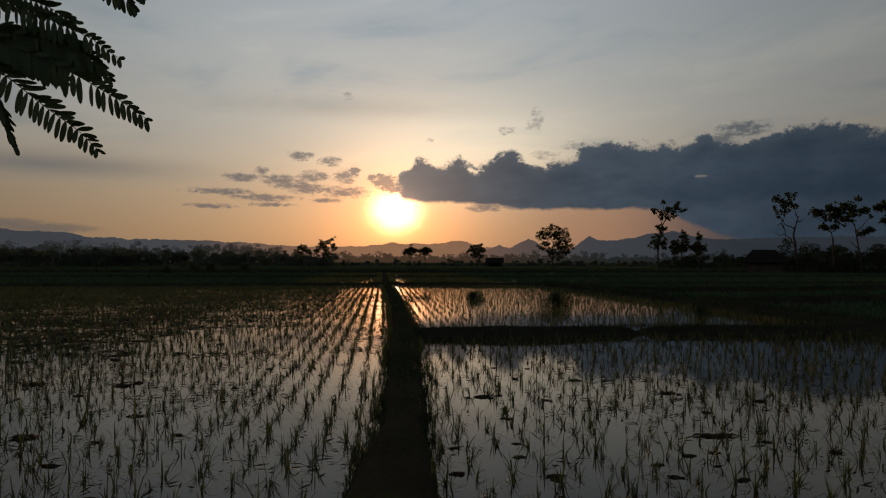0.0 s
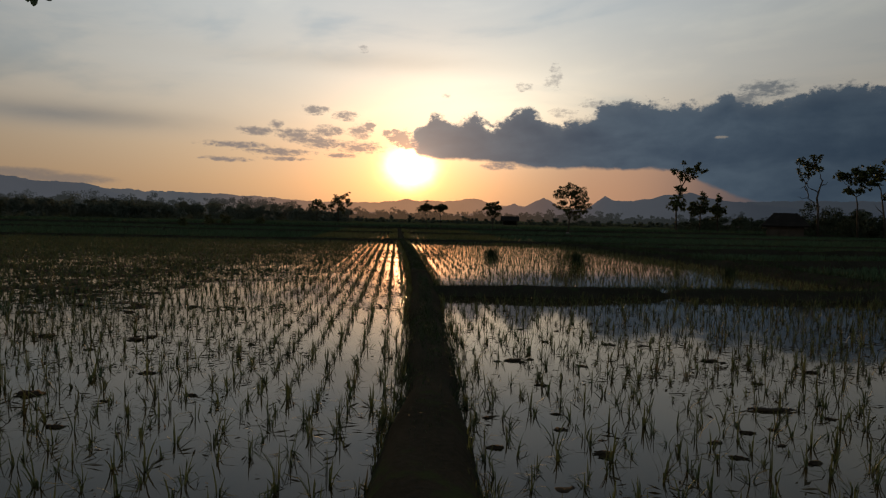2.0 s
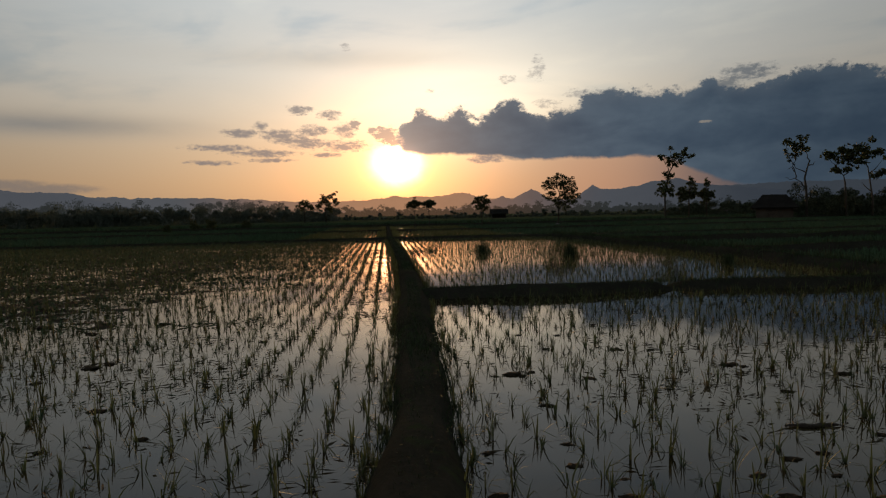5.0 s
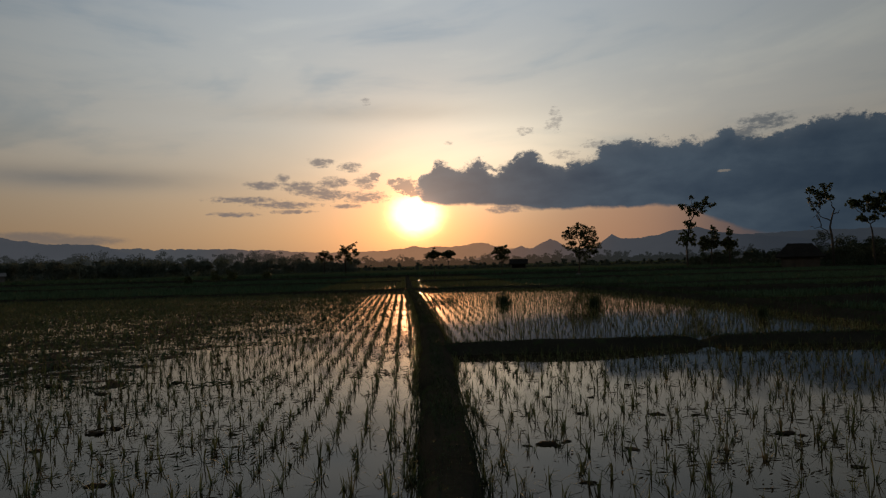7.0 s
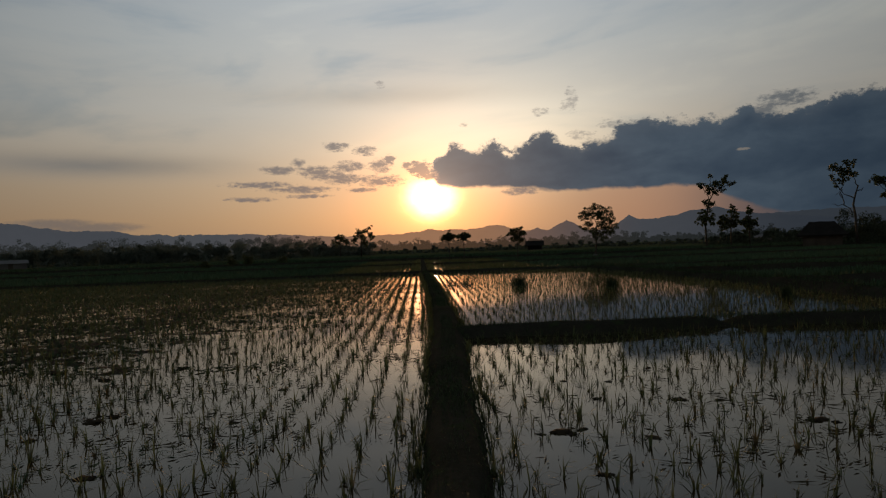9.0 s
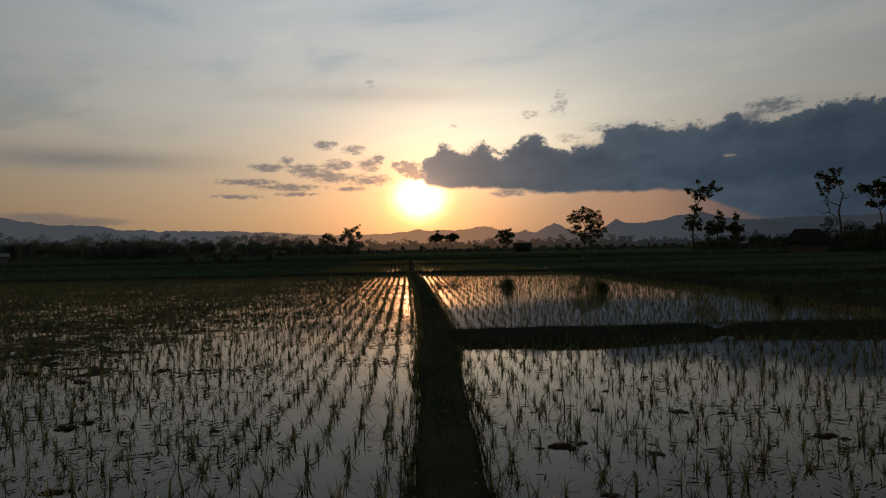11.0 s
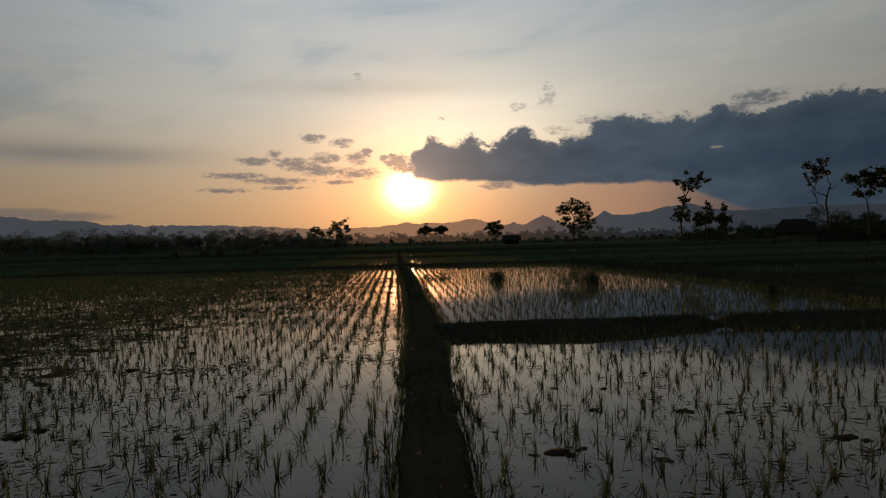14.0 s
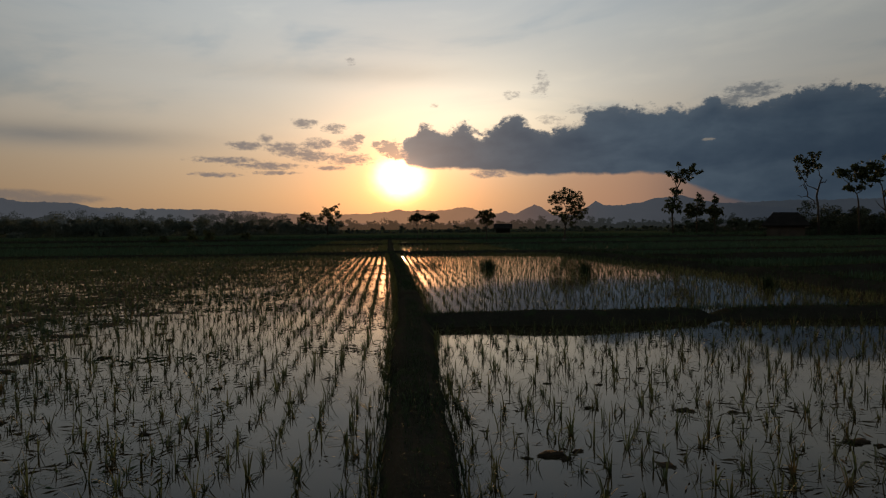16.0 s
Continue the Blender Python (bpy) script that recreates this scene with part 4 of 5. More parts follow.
tree("tall crooked tree with bare forked limbs and few leaves", 33.83, 98, [(0, 0), (-0.1, 3.8), (-0.3, 5.1), (-0.1, 6.1), (0.1, 6.9), (0.3, 7.5)],
     [[(-0.2, 4.1), (-0.6, 4.6), (-1.3, 5.1), (-2.0, 5.0), (-2.5, 5.3)], [(-1.3, 5.1), (-1.4, 6.0), (-1.8, 6.7), (-2.2, 6.4)], [(-0.2, 5.9), (-0.7, 6.2),
      (-1.3, 6.5), (-1.6, 7.1), (-1.3, 7.5)], [(0.2, 6.8), (0.6, 6.8), (0.8, 7.2)], [(0.3, 7.3), (0.0, 8.1), (-0.4, 8.7)], [(-1.4, 6.0), (-1.7, 6.8),
      (-1.5, 7.4)], [(-1.4, 7.0), (-1.9, 7.6), (-2.3, 8.2), (-2.4, 9.6)], [(-0.4, 8.7), (-0.7, 9.7)], [(-1.3, 7.5), (-1.3, 8.4), (-1.5, 9.4)]],
     [(-2.5, 9.9, 0.51), (-2.3, 10.0, 0.34), (-2.5, 8.9, 0.26), (-2.4, 8.4, 0.34), (-2.2, 8.1, 0.26), (-2.1, 7.6, 0.26), (-1.6, 9.6, 0.51), (-1.3, 9.0, 0.6),
      (-1.5, 8.3, 0.43), (-0.9, 9.5, 0.51), (-0.6, 9.1, 0.51), (-0.4, 9.9, 0.43), (-0.2, 10.3, 0.34), (-0.2, 8.9, 0.51), (-0.9, 8.4, 0.43), (-0.9, 10.5, 0.43),
      (-1.5, 7.8, 0.26)],
     240, 0.24, 0.16, 60)
tree("tall tree with clumps of large leaves on bare limbs", 36.39, 98, [(0, 0), (-0.2, 4.4), (-0.4, 5.4)],
     [[(-0.4, 5.3), (-0.9, 6.0), (-1.4, 6.8), (-1.9, 7.4)], [(-0.4, 5.3), (-0.1, 6.0), (0.2, 6.5), (-0.1, 7.6)]],
     [(-2.4, 8.3, 0.51), (-2.1, 7.6, 0.51), (-1.7, 8.0, 0.6), (-1.2, 7.5, 0.43), (-1.4, 8.1, 0.43), (-1.5, 6.0, 0.43), (-1.2, 6.1, 0.51), (-0.8, 5.8, 0.34),
      (0.0, 6.0, 0.51), (0.2, 6.4, 0.43), (-0.5, 8.7, 0.51), (-0.1, 7.9, 0.69), (-0.3, 7.4, 0.51), (0.3, 7.3, 0.51), (-0.6, 8.5, 0.43)],
     300, 0.27, 0.14, 61)
tree("tall tree with thick clumps of large leaves", 38.0, 98, [(0, 0), (0, 2.2), (-0.3, 4.2), (-0.6, 6.4)],
     [[(-0.2, 3.2), (-1.2, 4.4)], [(-0.5, 5.4), (0.9, 7.0)], [(-0.6, 6.2), (-1.6, 8.2)]],
     [(-2.2, 8.0, 0.8), (-1.2, 8.6, 0.9), (-0.4, 7.8, 0.8), (0.6, 8.0, 0.6), (-1.6, 7.0, 0.6), (-0.2, 9.6, 0.4), (0.2, 5.2, 0.7), (0.9, 5.6, 0.5)], 330, 0.3, 0.15, 62)
tree("tall tree with spreading clumps of large leaves", 40.2, 99, [(0, 0), (0, 2.6), (0.2, 5.0)], [[(0.1, 4.0), (-1.4, 6.4)], [(0.2, 5.0), (1.4, 7.4)]],
     [(-1.6, 8.4, 0.8), (-0.6, 8.0, 0.7), (0.6, 7.8, 0.8), (1.6, 8.6, 0.7), (-1.2, 6.8, 0.5), (0.4, 9.2, 0.5), (2.4, 7.6, 0.6)], 320, 0.3, 0.15, 63)
for az, dist, high, seed in ((-17.6, 79, 1.0, 64), (-15.6, 82, 1.3, 65), (-14.3, 84, 1.5, 66), (-11.6, 86, 1.4, 67)):
    tree("small dark bush at the edge of a field", az, dist, [(0, 0), (0.02, high * 0.4), (0, high * 0.7)], [[(0, high * 0.3), (0.3, high * 0.7)]],
         [(0, high * 0.65, high * 0.3), (0.2, high * 0.45, high * 0.3), (-0.2, high * 0.4, high * 0.3)], 160, 0.13, 0.04, seed, "bush")


# ---- the branch over the start of the path ----
def leaflet_mesh(length, width):
    """An oblong leaflet with a rounded tip, a midrib fold and a little thickness."""
    outline = ((0.0, 0.10), (0.12, 0.62), (0.3, 0.95), (0.55, 1.0), (0.78, 0.86), (0.93, 0.5), (1.0, 0.0))
    bm = bmesh.new()
    mid = [bm.verts.new((f * length, 0, -0.05 * length * f * f)) for f, _ in outline]
    sides = []
    for s in (1, -1):
        row = [bm.verts.new((f * length, s * w * width / 2, 0.08 * width * w - 0.05 * length * f * f)) for f, w in outline[:-1]]
        sides.append(row)
    for s, row in zip((1, -1), sides):
        for k in range(len(row) - 1):
            quad = (mid[k], mid[k + 1], row[k + 1], row[k])
            bm.faces.new(quad if s > 0 else quad[::-1])
        tip = (mid[-2], mid[-1], row[-1])
        bm.faces.new(tip if s > 0 else tip[::-1])
    mesh = bpy.data.meshes.new("leaflet")
    bm.to_mesh(mesh)
    bm.free()
    mesh.materials.append(M_LEAFLET)
    mesh.shade_smooth()
    return mesh


LEAFLETS = [leaflet_mesh(0.057, 0.0118), leaflet_mesh(0.054, 0.0125), leaflet_mesh(0.052, 0.0112)]


def frond(parent, points, pairs, seed, hang=1.0, lean=0.08, rise=0.5, back=0.62):
    """A feathered leaf: a thin stalk, one row of leaflets hanging from it and one lying forward along it, shorter towards the tip.
    hang, back: how long the two rows are; lean: how far the hanging ones point outwards; rise: how steeply the others stand off."""
    r = np.random.default_rng(seed)
    knots = np.array(points, float)
    run = np.r_[0, np.cumsum(np.linalg.norm(np.diff(knots, axis=0), axis=1))]
    t = np.linspace(0, run[-1], 18)
    line = [Vector([float(np.interp(s, run, knots[:, k])) for k in range(3)]) for s in t]
    bm = bmesh.new()
    tube(bm, line, [0.0014 * (1 - 0.55 * k / 17) for k in range(18)], 5)
    stalk = part("leaf_stalk", bm, M_BARK, parent, "thin dark leaf stalk", smooth=True)
    for k in range(pairs):
        f = 0.06 + 0.93 * k / (pairs - 1)
        at = f * 17
        i = min(int(at), 16)
        p = line[i].lerp(line[i + 1], at - i)
        ahead = (line[i + 1] - line[i]).normalized()
        short = 1.0 if f < 0.62 else 1.0 - 1.35 * (f - 0.62)
        for row in (0, 1):
            if r.random() < 0.05:
                continue
            if row == 0:
                way = Vector((lean + 0.25 * max(f - 0.6, 0) + r.normal(0, 0.05), r.normal(0, 0.12), -1.0)).normalized()
                size, twist = hang * short * r.uniform(0.9, 1.06), r.normal(0, 16)
            else:
                way = (ahead + Vector((0, r.normal(0.25, 0.2), rise + r.normal(0, 0.12)))).normalized()
                size, twist = back * short * r.uniform(0.85, 1.1), r.normal(25, 18)
            face = Vector((0, -1, 0))
            face = (face - way * face.dot(way)).normalized()
            turn = Matrix((way, face.cross(way), face)).transposed().to_4x4()
            leaf = new("leaflet", LEAFLETS[int(r.integers(0, 3))])
            leaf.parent = stalk
            leaf.matrix_local = Matrix.Translation(p) @ turn @ pose(0, 0, 0, float(twist)) @ Matrix.Diagonal((size, 0.6 + 0.4 * size, size, 1))


def overhanging_tree():
    top = new("tree")
    top.location = (-2.4, -1.2, -0.14)
    o = Vector(top.location)
    for name, points, radii, sides in (
            ("trunk", ((-2.4, -1.2, -0.2), (-2.36, -1.16, 0.8), (-2.3, -1.05, 1.7), (-2.25, -0.95, 2.5)), (0.07, 0.06, 0.05, 0.035), 10),
            ("branch", ((-2.29, -1.03, 1.9), (-1.95, 0.0, 2.3), (-1.5, 0.7, 2.28), (-1.18, 1.08, 2.07), (-1.05, 1.14, 1.96)), (0.028, 0.02, 0.013, 0.007, 0.004), 8),
            ("twig", ((-1.5, 0.7, 2.28), (-1.1, 0.95, 2.32), (-0.82, 1.075, 2.13)), (0.009, 0.006, 0.003), 6)):
        bm = bmesh.new()
        tube(bm, [Vector(p) - o for p in points], radii, sides)
        part(name, bm, M_BARK, top, smooth=True)
    sprays = (([(-1.038, 1.137, 1.996), (-0.921, 1.099, 1.951), (-0.833, 1.091, 1.909), (-0.789, 1.088, 1.883), (-0.745, 1.084, 1.858), (-0.695, 1.080, 1.822)], 27, 1.0, 0.06, 0.45, 0.62),
              ([(-1.094, 1.146, 2.108), (-0.965, 1.138, 2.058), (-0.863, 1.130, 2.014), (-0.817, 1.125, 1.991), (-0.783, 1.122, 1.966), (-0.763, 1.121, 1.951)], 26, 0.85, 0.05, 0.5, 0.5),
              ([(-1.057, 1.174, 2.024), (-0.940, 1.165, 2.004), (-0.876, 1.159, 1.990), (-0.829, 1.155, 1.960), (-0.797, 1.153, 1.922)], 24, 0.9, 0.25, 0.3, 0.7),
              ([(-1.038, 1.119, 1.959), (-0.976, 1.105, 1.912), (-0.899, 1.098, 1.851), (-0.865, 1.095, 1.826), (-0.833, 1.093, 1.804), (-0.791, 1.090, 1.763)], 23, 0.85, -0.2, 0.5, 0.72),
              ([(-1.038, 1.156, 1.931), (-0.997, 1.146, 1.843), (-0.983, 1.146, 1.797), (-0.973, 1.146, 1.773)], 17, 0.7, 0.2, 0.1, 0.6),
              ([(-0.815, 1.067, 2.126), (-0.771, 1.064, 2.082), (-0.732, 1.060, 2.054), (-0.713, 1.059, 2.033)], 15, 0.75, 0.1, 0.2, 0.5),
              ([(-0.787, 1.100, 2.136), (-0.736, 1.097, 2.097), (-0.714, 1.095, 2.071)], 11, 0.75, 0.3, 0.2, 0.6),
              ([(-1.066, 1.204, 2.022), (-1.008, 1.199, 2.004), (-0.960, 1.195, 1.975), (-0.899, 1.191, 1.954)], 18, 0.8, 0.3, 0.3, 0.9),
              ([(-1.061, 1.196, 1.972), (-0.990, 1.189, 1.951), (-0.932, 1.185, 1.936), (-0.899, 1.182, 1.922)], 16, 0.45, 0.6, 0.3, 0.9),
              ([(-1.057, 1.184, 1.987), (-0.973, 1.174, 1.987), (-0.899, 1.174, 1.973), (-0.825, 1.165, 1.936)], 24, 0.8, 0.5, 0.2, 0.9),
              ([(-1.076, 1.202, 2.033), (-0.992, 1.202, 2.029), (-0.908, 1.193, 2.010), (-0.839, 1.193, 1.978)], 24, 0.7, 0.6, 0.3, 0.9),
              ([(-1.076, 1.193, 1.959), (-1.011, 1.193, 1.968), (-0.964, 1.184, 1.954), (-0.908, 1.184, 1.922)], 20, 0.75, 0.5, 0.2, 0.9),
              ([(-1.076, 1.165, 2.089), (-0.992, 1.165, 2.094), (-0.927, 1.165, 2.071), (-0.871, 1.165, 2.038)], 20, 0.75, 0.2, 0.4, 0.7))
    for k, (points, pairs, hang, lean, rise, back) in enumerate(sprays):
        frond(top, [tuple(Vector(p) - o) for p in points], pairs, 71 + k, hang, lean, rise, back)
    tagged(top, "slim tree with dark feathered leaves over the path", "tree")


overhanging_tree()


# ---- what lies in the paddies ----
def clod(x, y, size, seed, flat=0.45):
    """A lump of sodden earth with old roots, half under water."""
    r = np.random.default_rng(seed)
    bm = bmesh.new()
    bmesh.ops.create_icosphere(bm, subdivisions=3, radius=1.0)
    for v in bm.verts:
        lump = 1 + 0.8 * noise.fractal(v.co * 1.9 + Vector((seed * 3.1, 0, 0)), 0.7, 2.0, 4)
        v.co = Vector((v.co.x * 1.5 * lump, v.co.y * 0.8 * lump, v.co.z * flat * lump)) * size
    ob = part("mud_clod", bm, M_MUD, smooth=True)
    ob.matrix_world = pose(x, y, 0.0, 0, 0, float(r.uniform(-25, 25)))
    tagged(ob, "dark sodden clod of mud in the water", "mud clod", "clods in the paddy")


def drift_log():
    bm = bmesh.new()
    pts = [Vector((0.37 * (k / 9) - 0.185, 0.012 * math.sin(k * 1.1), 0.011 + 0.003 * math.sin(k * 2.3))) for k in range(10)]
    tube(bm, pts, [0.006, 0.010, 0.012, 0.014, 0.013, 0.015, 0.014, 0.016, 0.012, 0.006], 9)
    for v in bm.verts:
        v.co += 0.004 * noise.noise_vector(v.co * 40)
    log = part("driftwood", bm, M_LOG, smooth=True)
    log.matrix_world = pose(2.69, 5.265, 0.0, 0, 0, -6)
    bm = bmesh.new()
    tube(bm, [Vector((0.15, 0.0, 0.02)), Vector((0.19, 0.01, 0.012)), Vector((0.225, 0.0, 0.004))], [0.010, 0.006, 0.003], 6)
    part("snag", bm, M_LOG, log, smooth=True)
    tagged(log, "short dark piece of driftwood floating in the paddy", "driftwood")


drift_log()
for k, (x, y, size) in enumerate(((-2.68, 4.9, 0.035), (-2.66, 6.47, 0.05), (1.0, 4.28, 0.05), (0.73, 7.03, 0.04), (-3.44, 8.04, 0.05), (-3.35, 5.74, 0.08), (3.42, 4.69, 0.055),
                                  (-3.29, 8.25, 0.07), (-1.84, 9.19, 0.06), (2.3, 7.94, 0.05), (1.84, 8.91, 0.045), (3.2, 7.0, 0.05), (-2.01, 7.83, 0.05), (2.63, 7.89, 0.045),
                                  (0.98, 6.99, 0.05), (-3.68, 7.51, 0.06), (2.52, 9.56, 0.05), (1.5, 8.15, 0.05), (-1.05, 8.61, 0.045), (1.36, 9.02, 0.04), (1.11, 7.12, 0.05),
                                  (-3.21, 12.06, 0.07))):
    clod(x, y, size * 0.55, 300 + k)


CLODS_MORE = ((0.35, 5.09, 0.049), (0.32, 4.45, 0.066), (0.90, 7.07, 0.105), (1.00, 4.34, 0.074), (2.25, 7.99, 0.085), (3.09, 7.10, 0.106), (3.08, 6.12, 0.058), (3.92, 6.58, 0.091), (2.19, 4.73, 0.065),
              (2.44, 4.79, 0.056), (2.31, 4.14, 0.066), (1.85, 4.52, 0.058), (1.86, 4.24, 0.063), (2.29, 4.46, 0.043), (0.84, 4.81, 0.061), (0.90, 5.18, 0.044), (0.98, 6.05, 0.058), (3.05, 5.04, 0.053),
              (-2.71, 4.90, 0.073), (-3.33, 5.73, 0.122), (-3.41, 8.08, 0.103), (-2.67, 6.46, 0.089), (-2.65, 5.53, 0.053), (-2.04, 5.70, 0.061), (-5.30, 10.92, 0.162), (-4.52, 8.30, 0.106), (-4.34, 10.23, 0.109),
              (-3.59, 10.90, 0.104))
for k, (x, y, size) in enumerate(CLODS_MORE):
    clod(x, y, size * 0.55, 340 + k, 0.35)


def weed_clump(x, y, tall, count, seed):
    def place(r, n):
        a, d = r.uniform(0, math.tau, n), np.abs(r.normal(0, 0.14, n))
        return np.c_[x + d * np.cos(a), y + d * np.sin(a), np.full(n, -0.03)]
    v, t = blades(count, place, tall * 0.4, tall, 0.012, 0.5, seed)
    tagged(triangles("weed_clump", v, t, M_GRASS), "tall dark clump of weeds among the rice", "weeds", "weed clumps in the paddy")


for k, (x, y, tall) in enumerate(((3.4, 25.6, 0.5), (6.1, 23.0, 0.6), (8.9, 17.6, 0.45))):
    weed_clump(x, y, tall, 260, 400 + k)


def floating_litter(name, spots, label, seed, long_to=0.08, lift_to=0.014):
    """Straw, rotting leaves and scum flakes lying on the water."""
    r = np.random.default_rng(seed)
    n = len(spots)
    a, long, wide = r.uniform(0, math.tau, n), r.uniform(0.15, 1.0, n) ** 2 * long_to, r.uniform(0.003, 0.011, n)
    u = np.c_[np.cos(a), np.sin(a), np.zeros(n)] * long[:, None]
    v = np.c_[-np.sin(a), np.cos(a), np.zeros(n)] * wide[:, None]
    c = np.c_[spots, np.full(n, 0.004) + r.uniform(0, 0.006, n)]
    lift = np.c_[np.zeros((n, 2)), r.uniform(0, lift_to, n)]
    verts = np.stack([c - u, c - v * r.uniform(0.4, 1, n)[:, None], c + u + lift, c + v * r.uniform(0.4, 1, n)[:, None] + lift], 1).reshape(-1, 3)
    tris = (np.array([[0, 1, 3], [1, 2, 3]])[None] + 4 * np.arange(n)[:, None, None]).reshape(-1, 3)
    tagged(triangles(name, verts, tris, M_GRASS if name == "floating_weed" else M_STRAW), label, "litter", kind="stuff")


def scatter(x0, x1, y0, y1, count, seed, cut=0.1, scale=0.5, across=1.0):
    """Patchy places: kept where a slow noise is high."""
    r = np.random.default_rng(seed)
    p = np.c_[r.uniform(x0, x1, count), r.uniform(y0, y1, count)]
    keep = [noise.fractal(Vector((x * scale * across, y * scale, seed)), 0.9, 2.0, 4) > cut for x, y in p]
    p = p[np.array(keep)]
    return p[np.abs(p[:, 0] - path_x(p[:, 1])) > 0.34]


floating_litter("floating_straw", scatter(-12, 0, 2, 12, 5200, 21), "scraps of rotting straw floating on the water", 81)
floating_litter("floating_straw", scatter(0, 10, 2, 12.6, 4600, 22), "scraps of rotting straw floating on the water", 82)
floating_litter("floating_straw", scatter(2.0, 9, 3.5, 9.5, 2600, 26, 0.0, 0.7, 0.5), "dark scraps of rotting straw floating on the water", 86, 0.10)
floating_litter("floating_straw", scatter(-9, -1.2, 3.5, 8.5, 4200, 27, 0.0, 0.7, 0.5), "dark scraps of rotting straw floating on the water", 87, 0.10)
floating_litter("floating_weed", scatter(-29, -2.2, 10.5, 38, 78000, 23, -0.22, 0.5, 0.35), "mats of dark weed lying on the water", 83, 0.10, 0.03)
floating_litter("floating_weed", scatter(-16, -1.6, 6.5, 10.5, 9000, 25, -0.05, 0.7, 0.4), "scraps of dark weed lying on the water", 85, 0.06, 0.012)
floating_litter("floating_straw", scatter(-2.4, 0.3, 10, 30, 9000, 24, -0.15, 0.8), "scraps of rotting straw floating on the water", 84, 0.07, 0.02)


def mud_bed(name, xs, ys, rise, label, seed):
    """The uneven bed of a paddy: it breaks the water where it rises above it."""
    verts, faces, w = [], [], len(xs)
    for y in ys:
        for x in xs:
            lump = noise.fractal(Vector((x * 0.75 + y * 0.12, y * 0.95, seed)), 0.75, 2.1, 5)
            fine = noise.fractal(Vector((x * 2.2 + y * 0.5, y * 3.6, seed + 5.0)), 0.6, 2.2, 4)
            verts.append((x, y, min(max(0.016 * lump + 0.036 * fine + rise(x, y), -0.1), 0.024)))
    for j in range(len(ys) - 1):
        for i in range(w - 1):
            a = j * w + i
            if max(verts[a][2], verts[a + 1][2], verts[a + w][2], verts[a + w + 1][2]) > -0.012:
                faces.append((a, a + 1, a + w + 1, a + w))
    tagged(from_arrays(name, verts, faces, M_MUD, smooth=True), label, "mud", kind="structure")


def west_rise(x, y):
    far = min(max((y - 6.0) / 5.0, 0), 1)
    wet = -0.047 + 0.034 * far * min(max((-x - 0.9) / 3.6, 0), 1) + 0.012 * min(max((-x - 5.5) / 7.0, 0), 1) * min(max((y - 9.0) / 4.0, 0), 1)
    return wet + 0.014 * math.exp(-((x + 6.6) / 1.8) ** 2) * min(max((y - 10.5) / 2.5, 0), 1) - 0.02 * math.exp(-((x - path_x(y)) / 0.5) ** 2)


mud_bed("mud_shoal", np.r_[-np.geomspace(30.5, 0.5, 230)], np.geomspace(3.4, 39.0, 300), west_rise, "dark wet mud rising in low flats from the water", 3.0)
mud_bed("mud_shoal", np.geomspace(0.55, 9.0, 130), np.geomspace(3.4, 12.7, 120), lambda x, y: -0.040, "small dark lumps of mud breaking the water", 8.0)
mud_bed("mud_shoal", np.linspace(0.6, 10.4, 70), np.geomspace(13.8, 39.0, 100), lambda x, y: -0.05, "small dark lumps of mud breaking the water", 12.0)


# ---- far buildings ----
def box(bm, x0, x1, y0, y1, z0, z1):
    m = Matrix.Translation(((x0 + x1) / 2, (y0 + y1) / 2, (z0 + z1) / 2)) @ Matrix.Diagonal((x1 - x0, y1 - y0, z1 - z0, 1))
    bmesh.ops.create_cube(bm, size=1.0, matrix=m)


def gable(bm, wide, deep, low, high, over=0.3, thick=0.1):
    """A pitched roof with its ridge along x."""
    for s in (1, -1):
        pts = [(-wide / 2 - over, 0, high), (wide / 2 + over, 0, high), (wide / 2 + over, s * (deep / 2 + over), low), (-wide / 2 - over, s * (deep / 2 + over), low)]
        a = [bm.verts.new(p) for p in pts]
        b = [bm.verts.new((p[0], p[1], p[2] - thick)) for p in pts]
        bm.faces.new(a), bm.faces.new(b[::-1])
        for k in range(4):
            bm.faces.new((a[k], b[k], b[(k + 1) % 4], a[(k + 1) % 4]))


def field_hut(az, dist):
    x, y = polar(az, dist)
    hut = new("field_hut")
    hut.matrix_world = pose(x, y, -0.12, 0, 0, -az)
    for px in (-1.3, 1.3):
        for py in (-0.9, 0.9):
            bm = bmesh.new()
            tube(bm, [Vector((px, py, 0)), Vector((px, py, 1.6))], [0.06, 0.05], 7)
            part("post", bm, M_BARK, hut)
    bm = bmesh.new()
    box(bm, -1.4, 1.4, -1.0, 1.0, 0.55, 0.63)
    part("platform", bm, M_BARK, hut)
    bm = bmesh.new()
    box(bm, -1.35, 1.35, 0.88, 0.94, 0.63, 1.55)
    part("back_wall", bm, M_THATCH, hut)
    bm = bmesh.new()
    gable(bm, 2.9, 2.2, 1.45, 2.3, 0.3, 0.14)
    part("roof", bm, M_THATCH, hut, "dark thatched roof")
    tagged(hut, "small thatched field hut on posts among the fields", "hut")


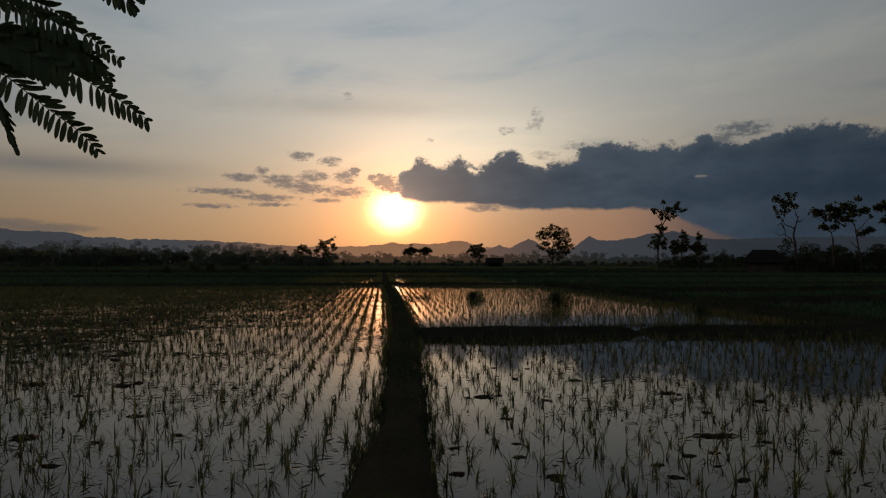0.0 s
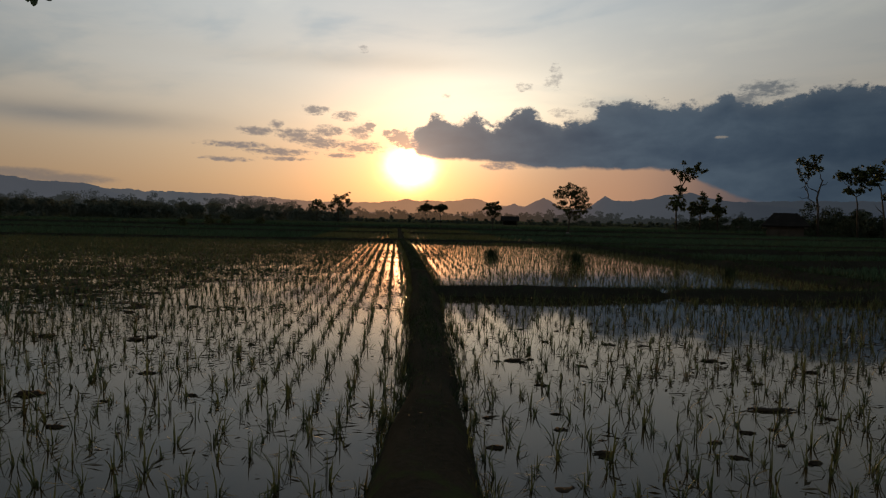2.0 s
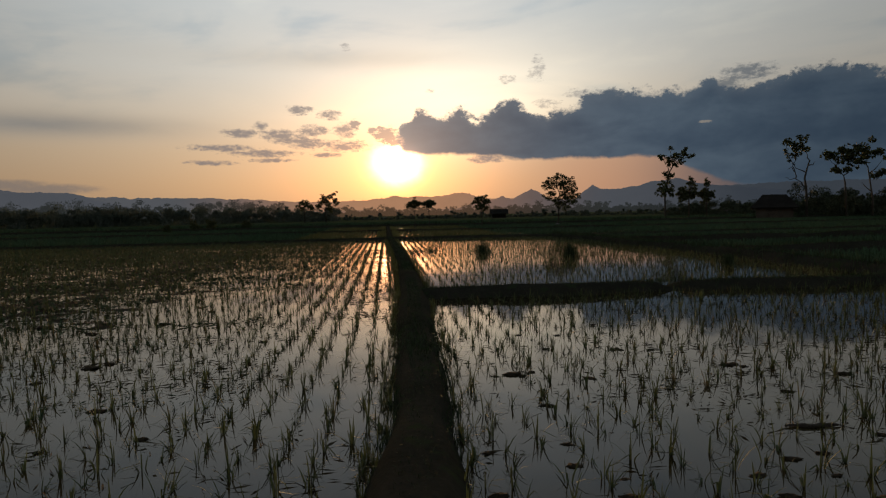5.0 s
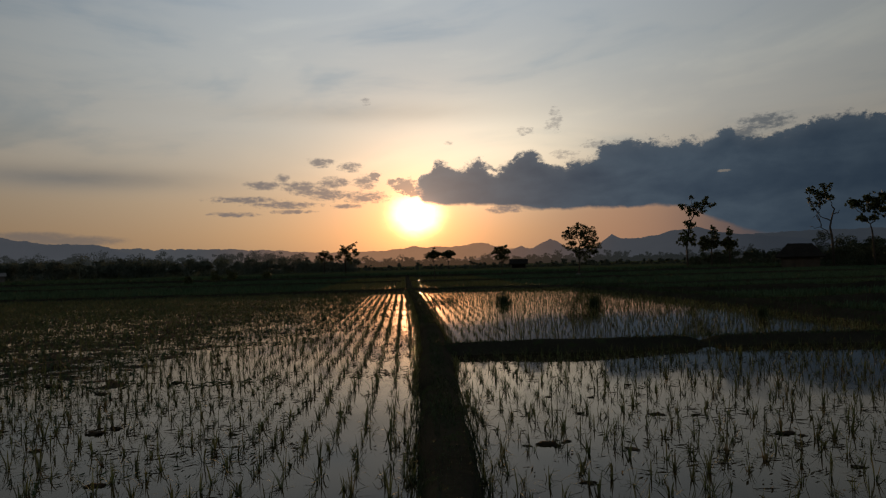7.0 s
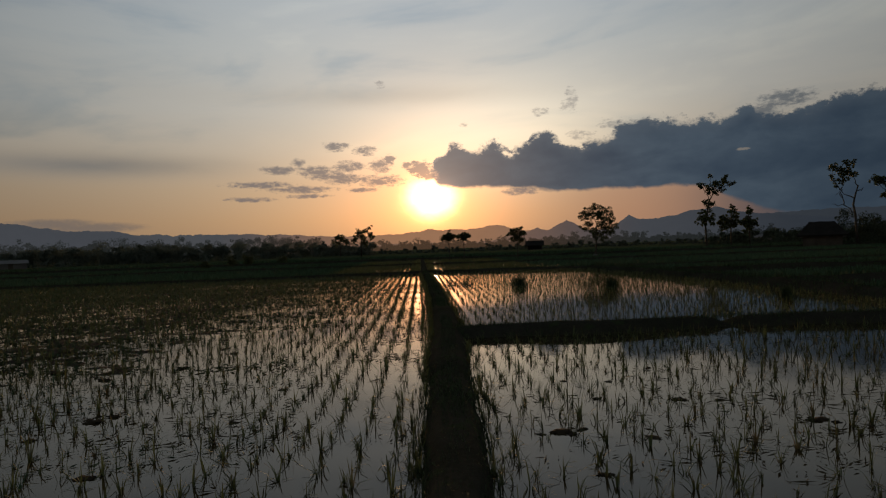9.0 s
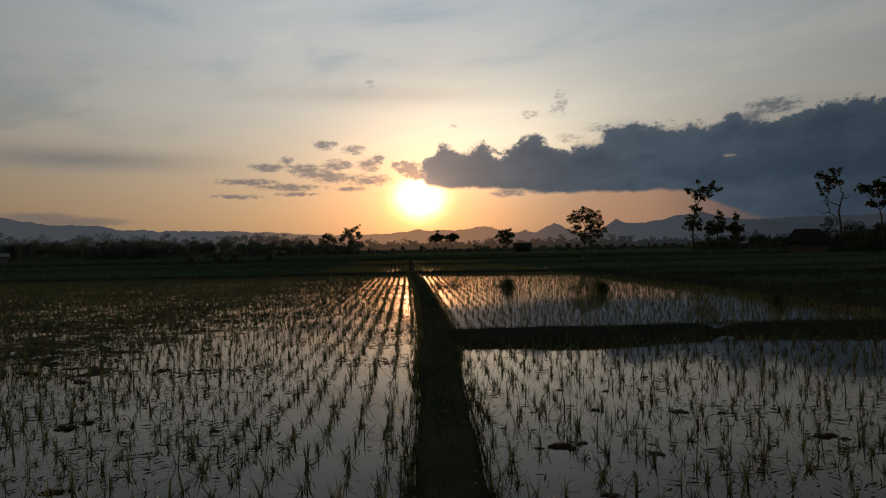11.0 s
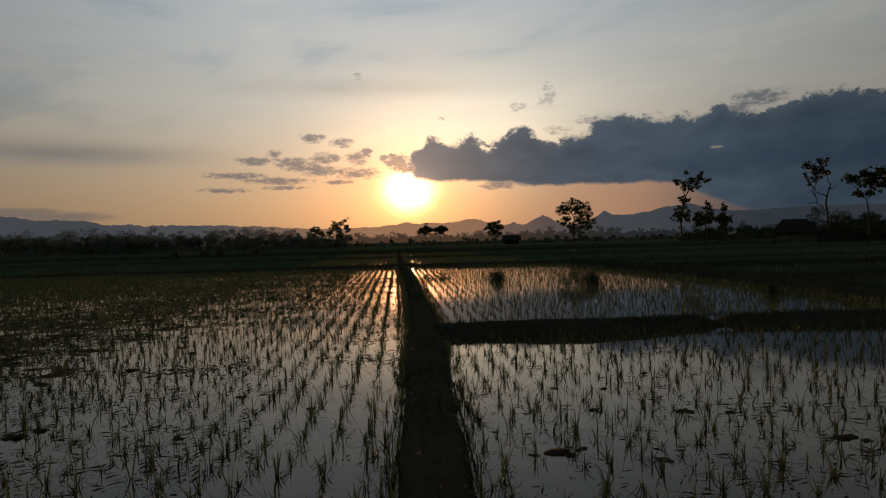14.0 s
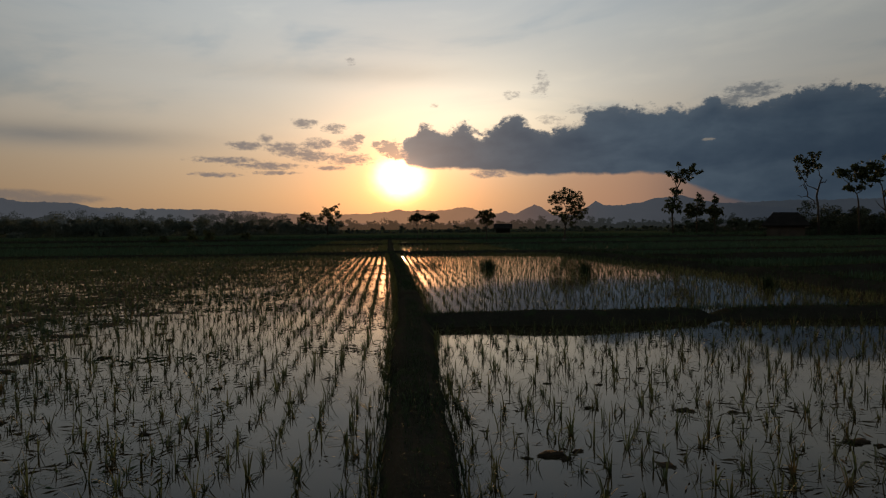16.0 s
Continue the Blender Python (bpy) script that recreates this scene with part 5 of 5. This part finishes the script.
def farmhouse(az, dist, wide):
    x, y = polar(az, dist)
    house = new("farmhouse")
    house.matrix_world = pose(x, y, -0.12, 0, 0, -az + 4)
    bm = bmesh.new()
    box(bm, -wide / 2, wide / 2, -2, 2, 0, 1.4)
    part("wall", bm, M_PLASTER, house)
    bm = bmesh.new()
    gable(bm, wide, 4, 1.35, 2.1, 0.35, 0.08)
    part("roof", bm, M_ROOF, house, "weathered grey metal sheet roof")
    bm = bmesh.new()
    box(bm, -0.45, 0.45, -2.06, -2.01, 0, 1.25)
    part("door", bm, M_BARK, house)
    tagged(house, "low farmhouse with a weathered sheet roof by the trees", "house")


def thatched_house(az, dist):
    """A low dark house: plank walls, a steep hipped roof with wide eaves, pale panels added under its two ends."""
    x, y = polar(az, dist)
    house = new("thatched_house")
    house.matrix_world = pose(x, y, -0.12, 0, 0, -az)
    for name, dims in (("front_wall", (-2.0, 2.0, -1.6, -1.5, 0, 1.75)), ("back_wall", (-2.0, 2.0, 1.5, 1.6, 0, 1.75)),
                       ("side_wall", (-2.1, -2.0, -1.6, 1.6, 0, 1.75)), ("side_wall", (2.0, 2.1, -1.6, 1.6, 0, 1.75))):
        bm = bmesh.new()
        box(bm, *dims)
        part(name, bm, M_BARK, house)
    bm = bmesh.new()
    box(bm, -0.5, 0.35, -1.66, -1.602, 0, 1.5)
    part("door", bm, M_LOG, house)
    # two pale panels added for the pale patches at the roof's ends
    for s in (-1, 1):
        bm = bmesh.new()
        box(bm, min(s * 2.12, s * 2.5), max(s * 2.12, s * 2.5), -1.5, -1.44, 1.25, 1.6)
        part("pale_end_panel", bm, M_ROOF, house, "pale panel added under the eaves")
    bm = bmesh.new()
    eave = [bm.verts.new(p) for p in ((-2.75, -2.2, 1.6), (2.75, -2.2, 1.6), (2.75, 2.2, 1.6), (-2.75, 2.2, 1.6))]
    under = [bm.verts.new((v.co.x * 0.97, v.co.y * 0.97, 1.45)) for v in eave]
    ridge = [bm.verts.new(p) for p in ((-1.35, 0, 3.25), (1.35, 0, 3.2))]
    bm.faces.new((eave[0], eave[1], ridge[1], ridge[0])), bm.faces.new((eave[2], eave[3], ridge[0], ridge[1]))
    bm.faces.new((eave[1], eave[2], ridge[1])), bm.faces.new((eave[3], eave[0], ridge[0])), bm.faces.new(under[::-1])
    for k in range(4):
        bm.faces.new((eave[k], under[k], under[(k + 1) % 4], eave[(k + 1) % 4]))
    bmesh.ops.subdivide_edges(bm, edges=bm.edges[:], cuts=4, use_grid_fill=True)
    for v in bm.verts:
        v.co += 0.05 * noise.noise_vector(v.co * 1.7)
    part("roof", bm, M_THATCH, house, "dark sagging thatched roof")
    tagged(house, "low dark thatched house under the tall trees", "house")


thatched_house(31.6, 95)
field_hut(9.9, 126)
farmhouse(27.9, 185, 5.4)
farmhouse(30.0, 188, 4.0)
farmhouse(-31.4, 176, 6.2)
bm = bmesh.new()
bmesh.ops.create_icosphere(bm, subdivisions=3, radius=0.22)
for v in bm.verts:
    v.co = Vector((v.co.x * 1.4, v.co.y, v.co.z * 0.9)) + 0.05 * noise.noise_vector(v.co * 9)
sack = part("sack", bm, M_ROOF, smooth=True)
sack.location = (*polar(14.75, 72.8), 0.05)
tagged(sack, "pale filled sack lying under a field tree", "sack")
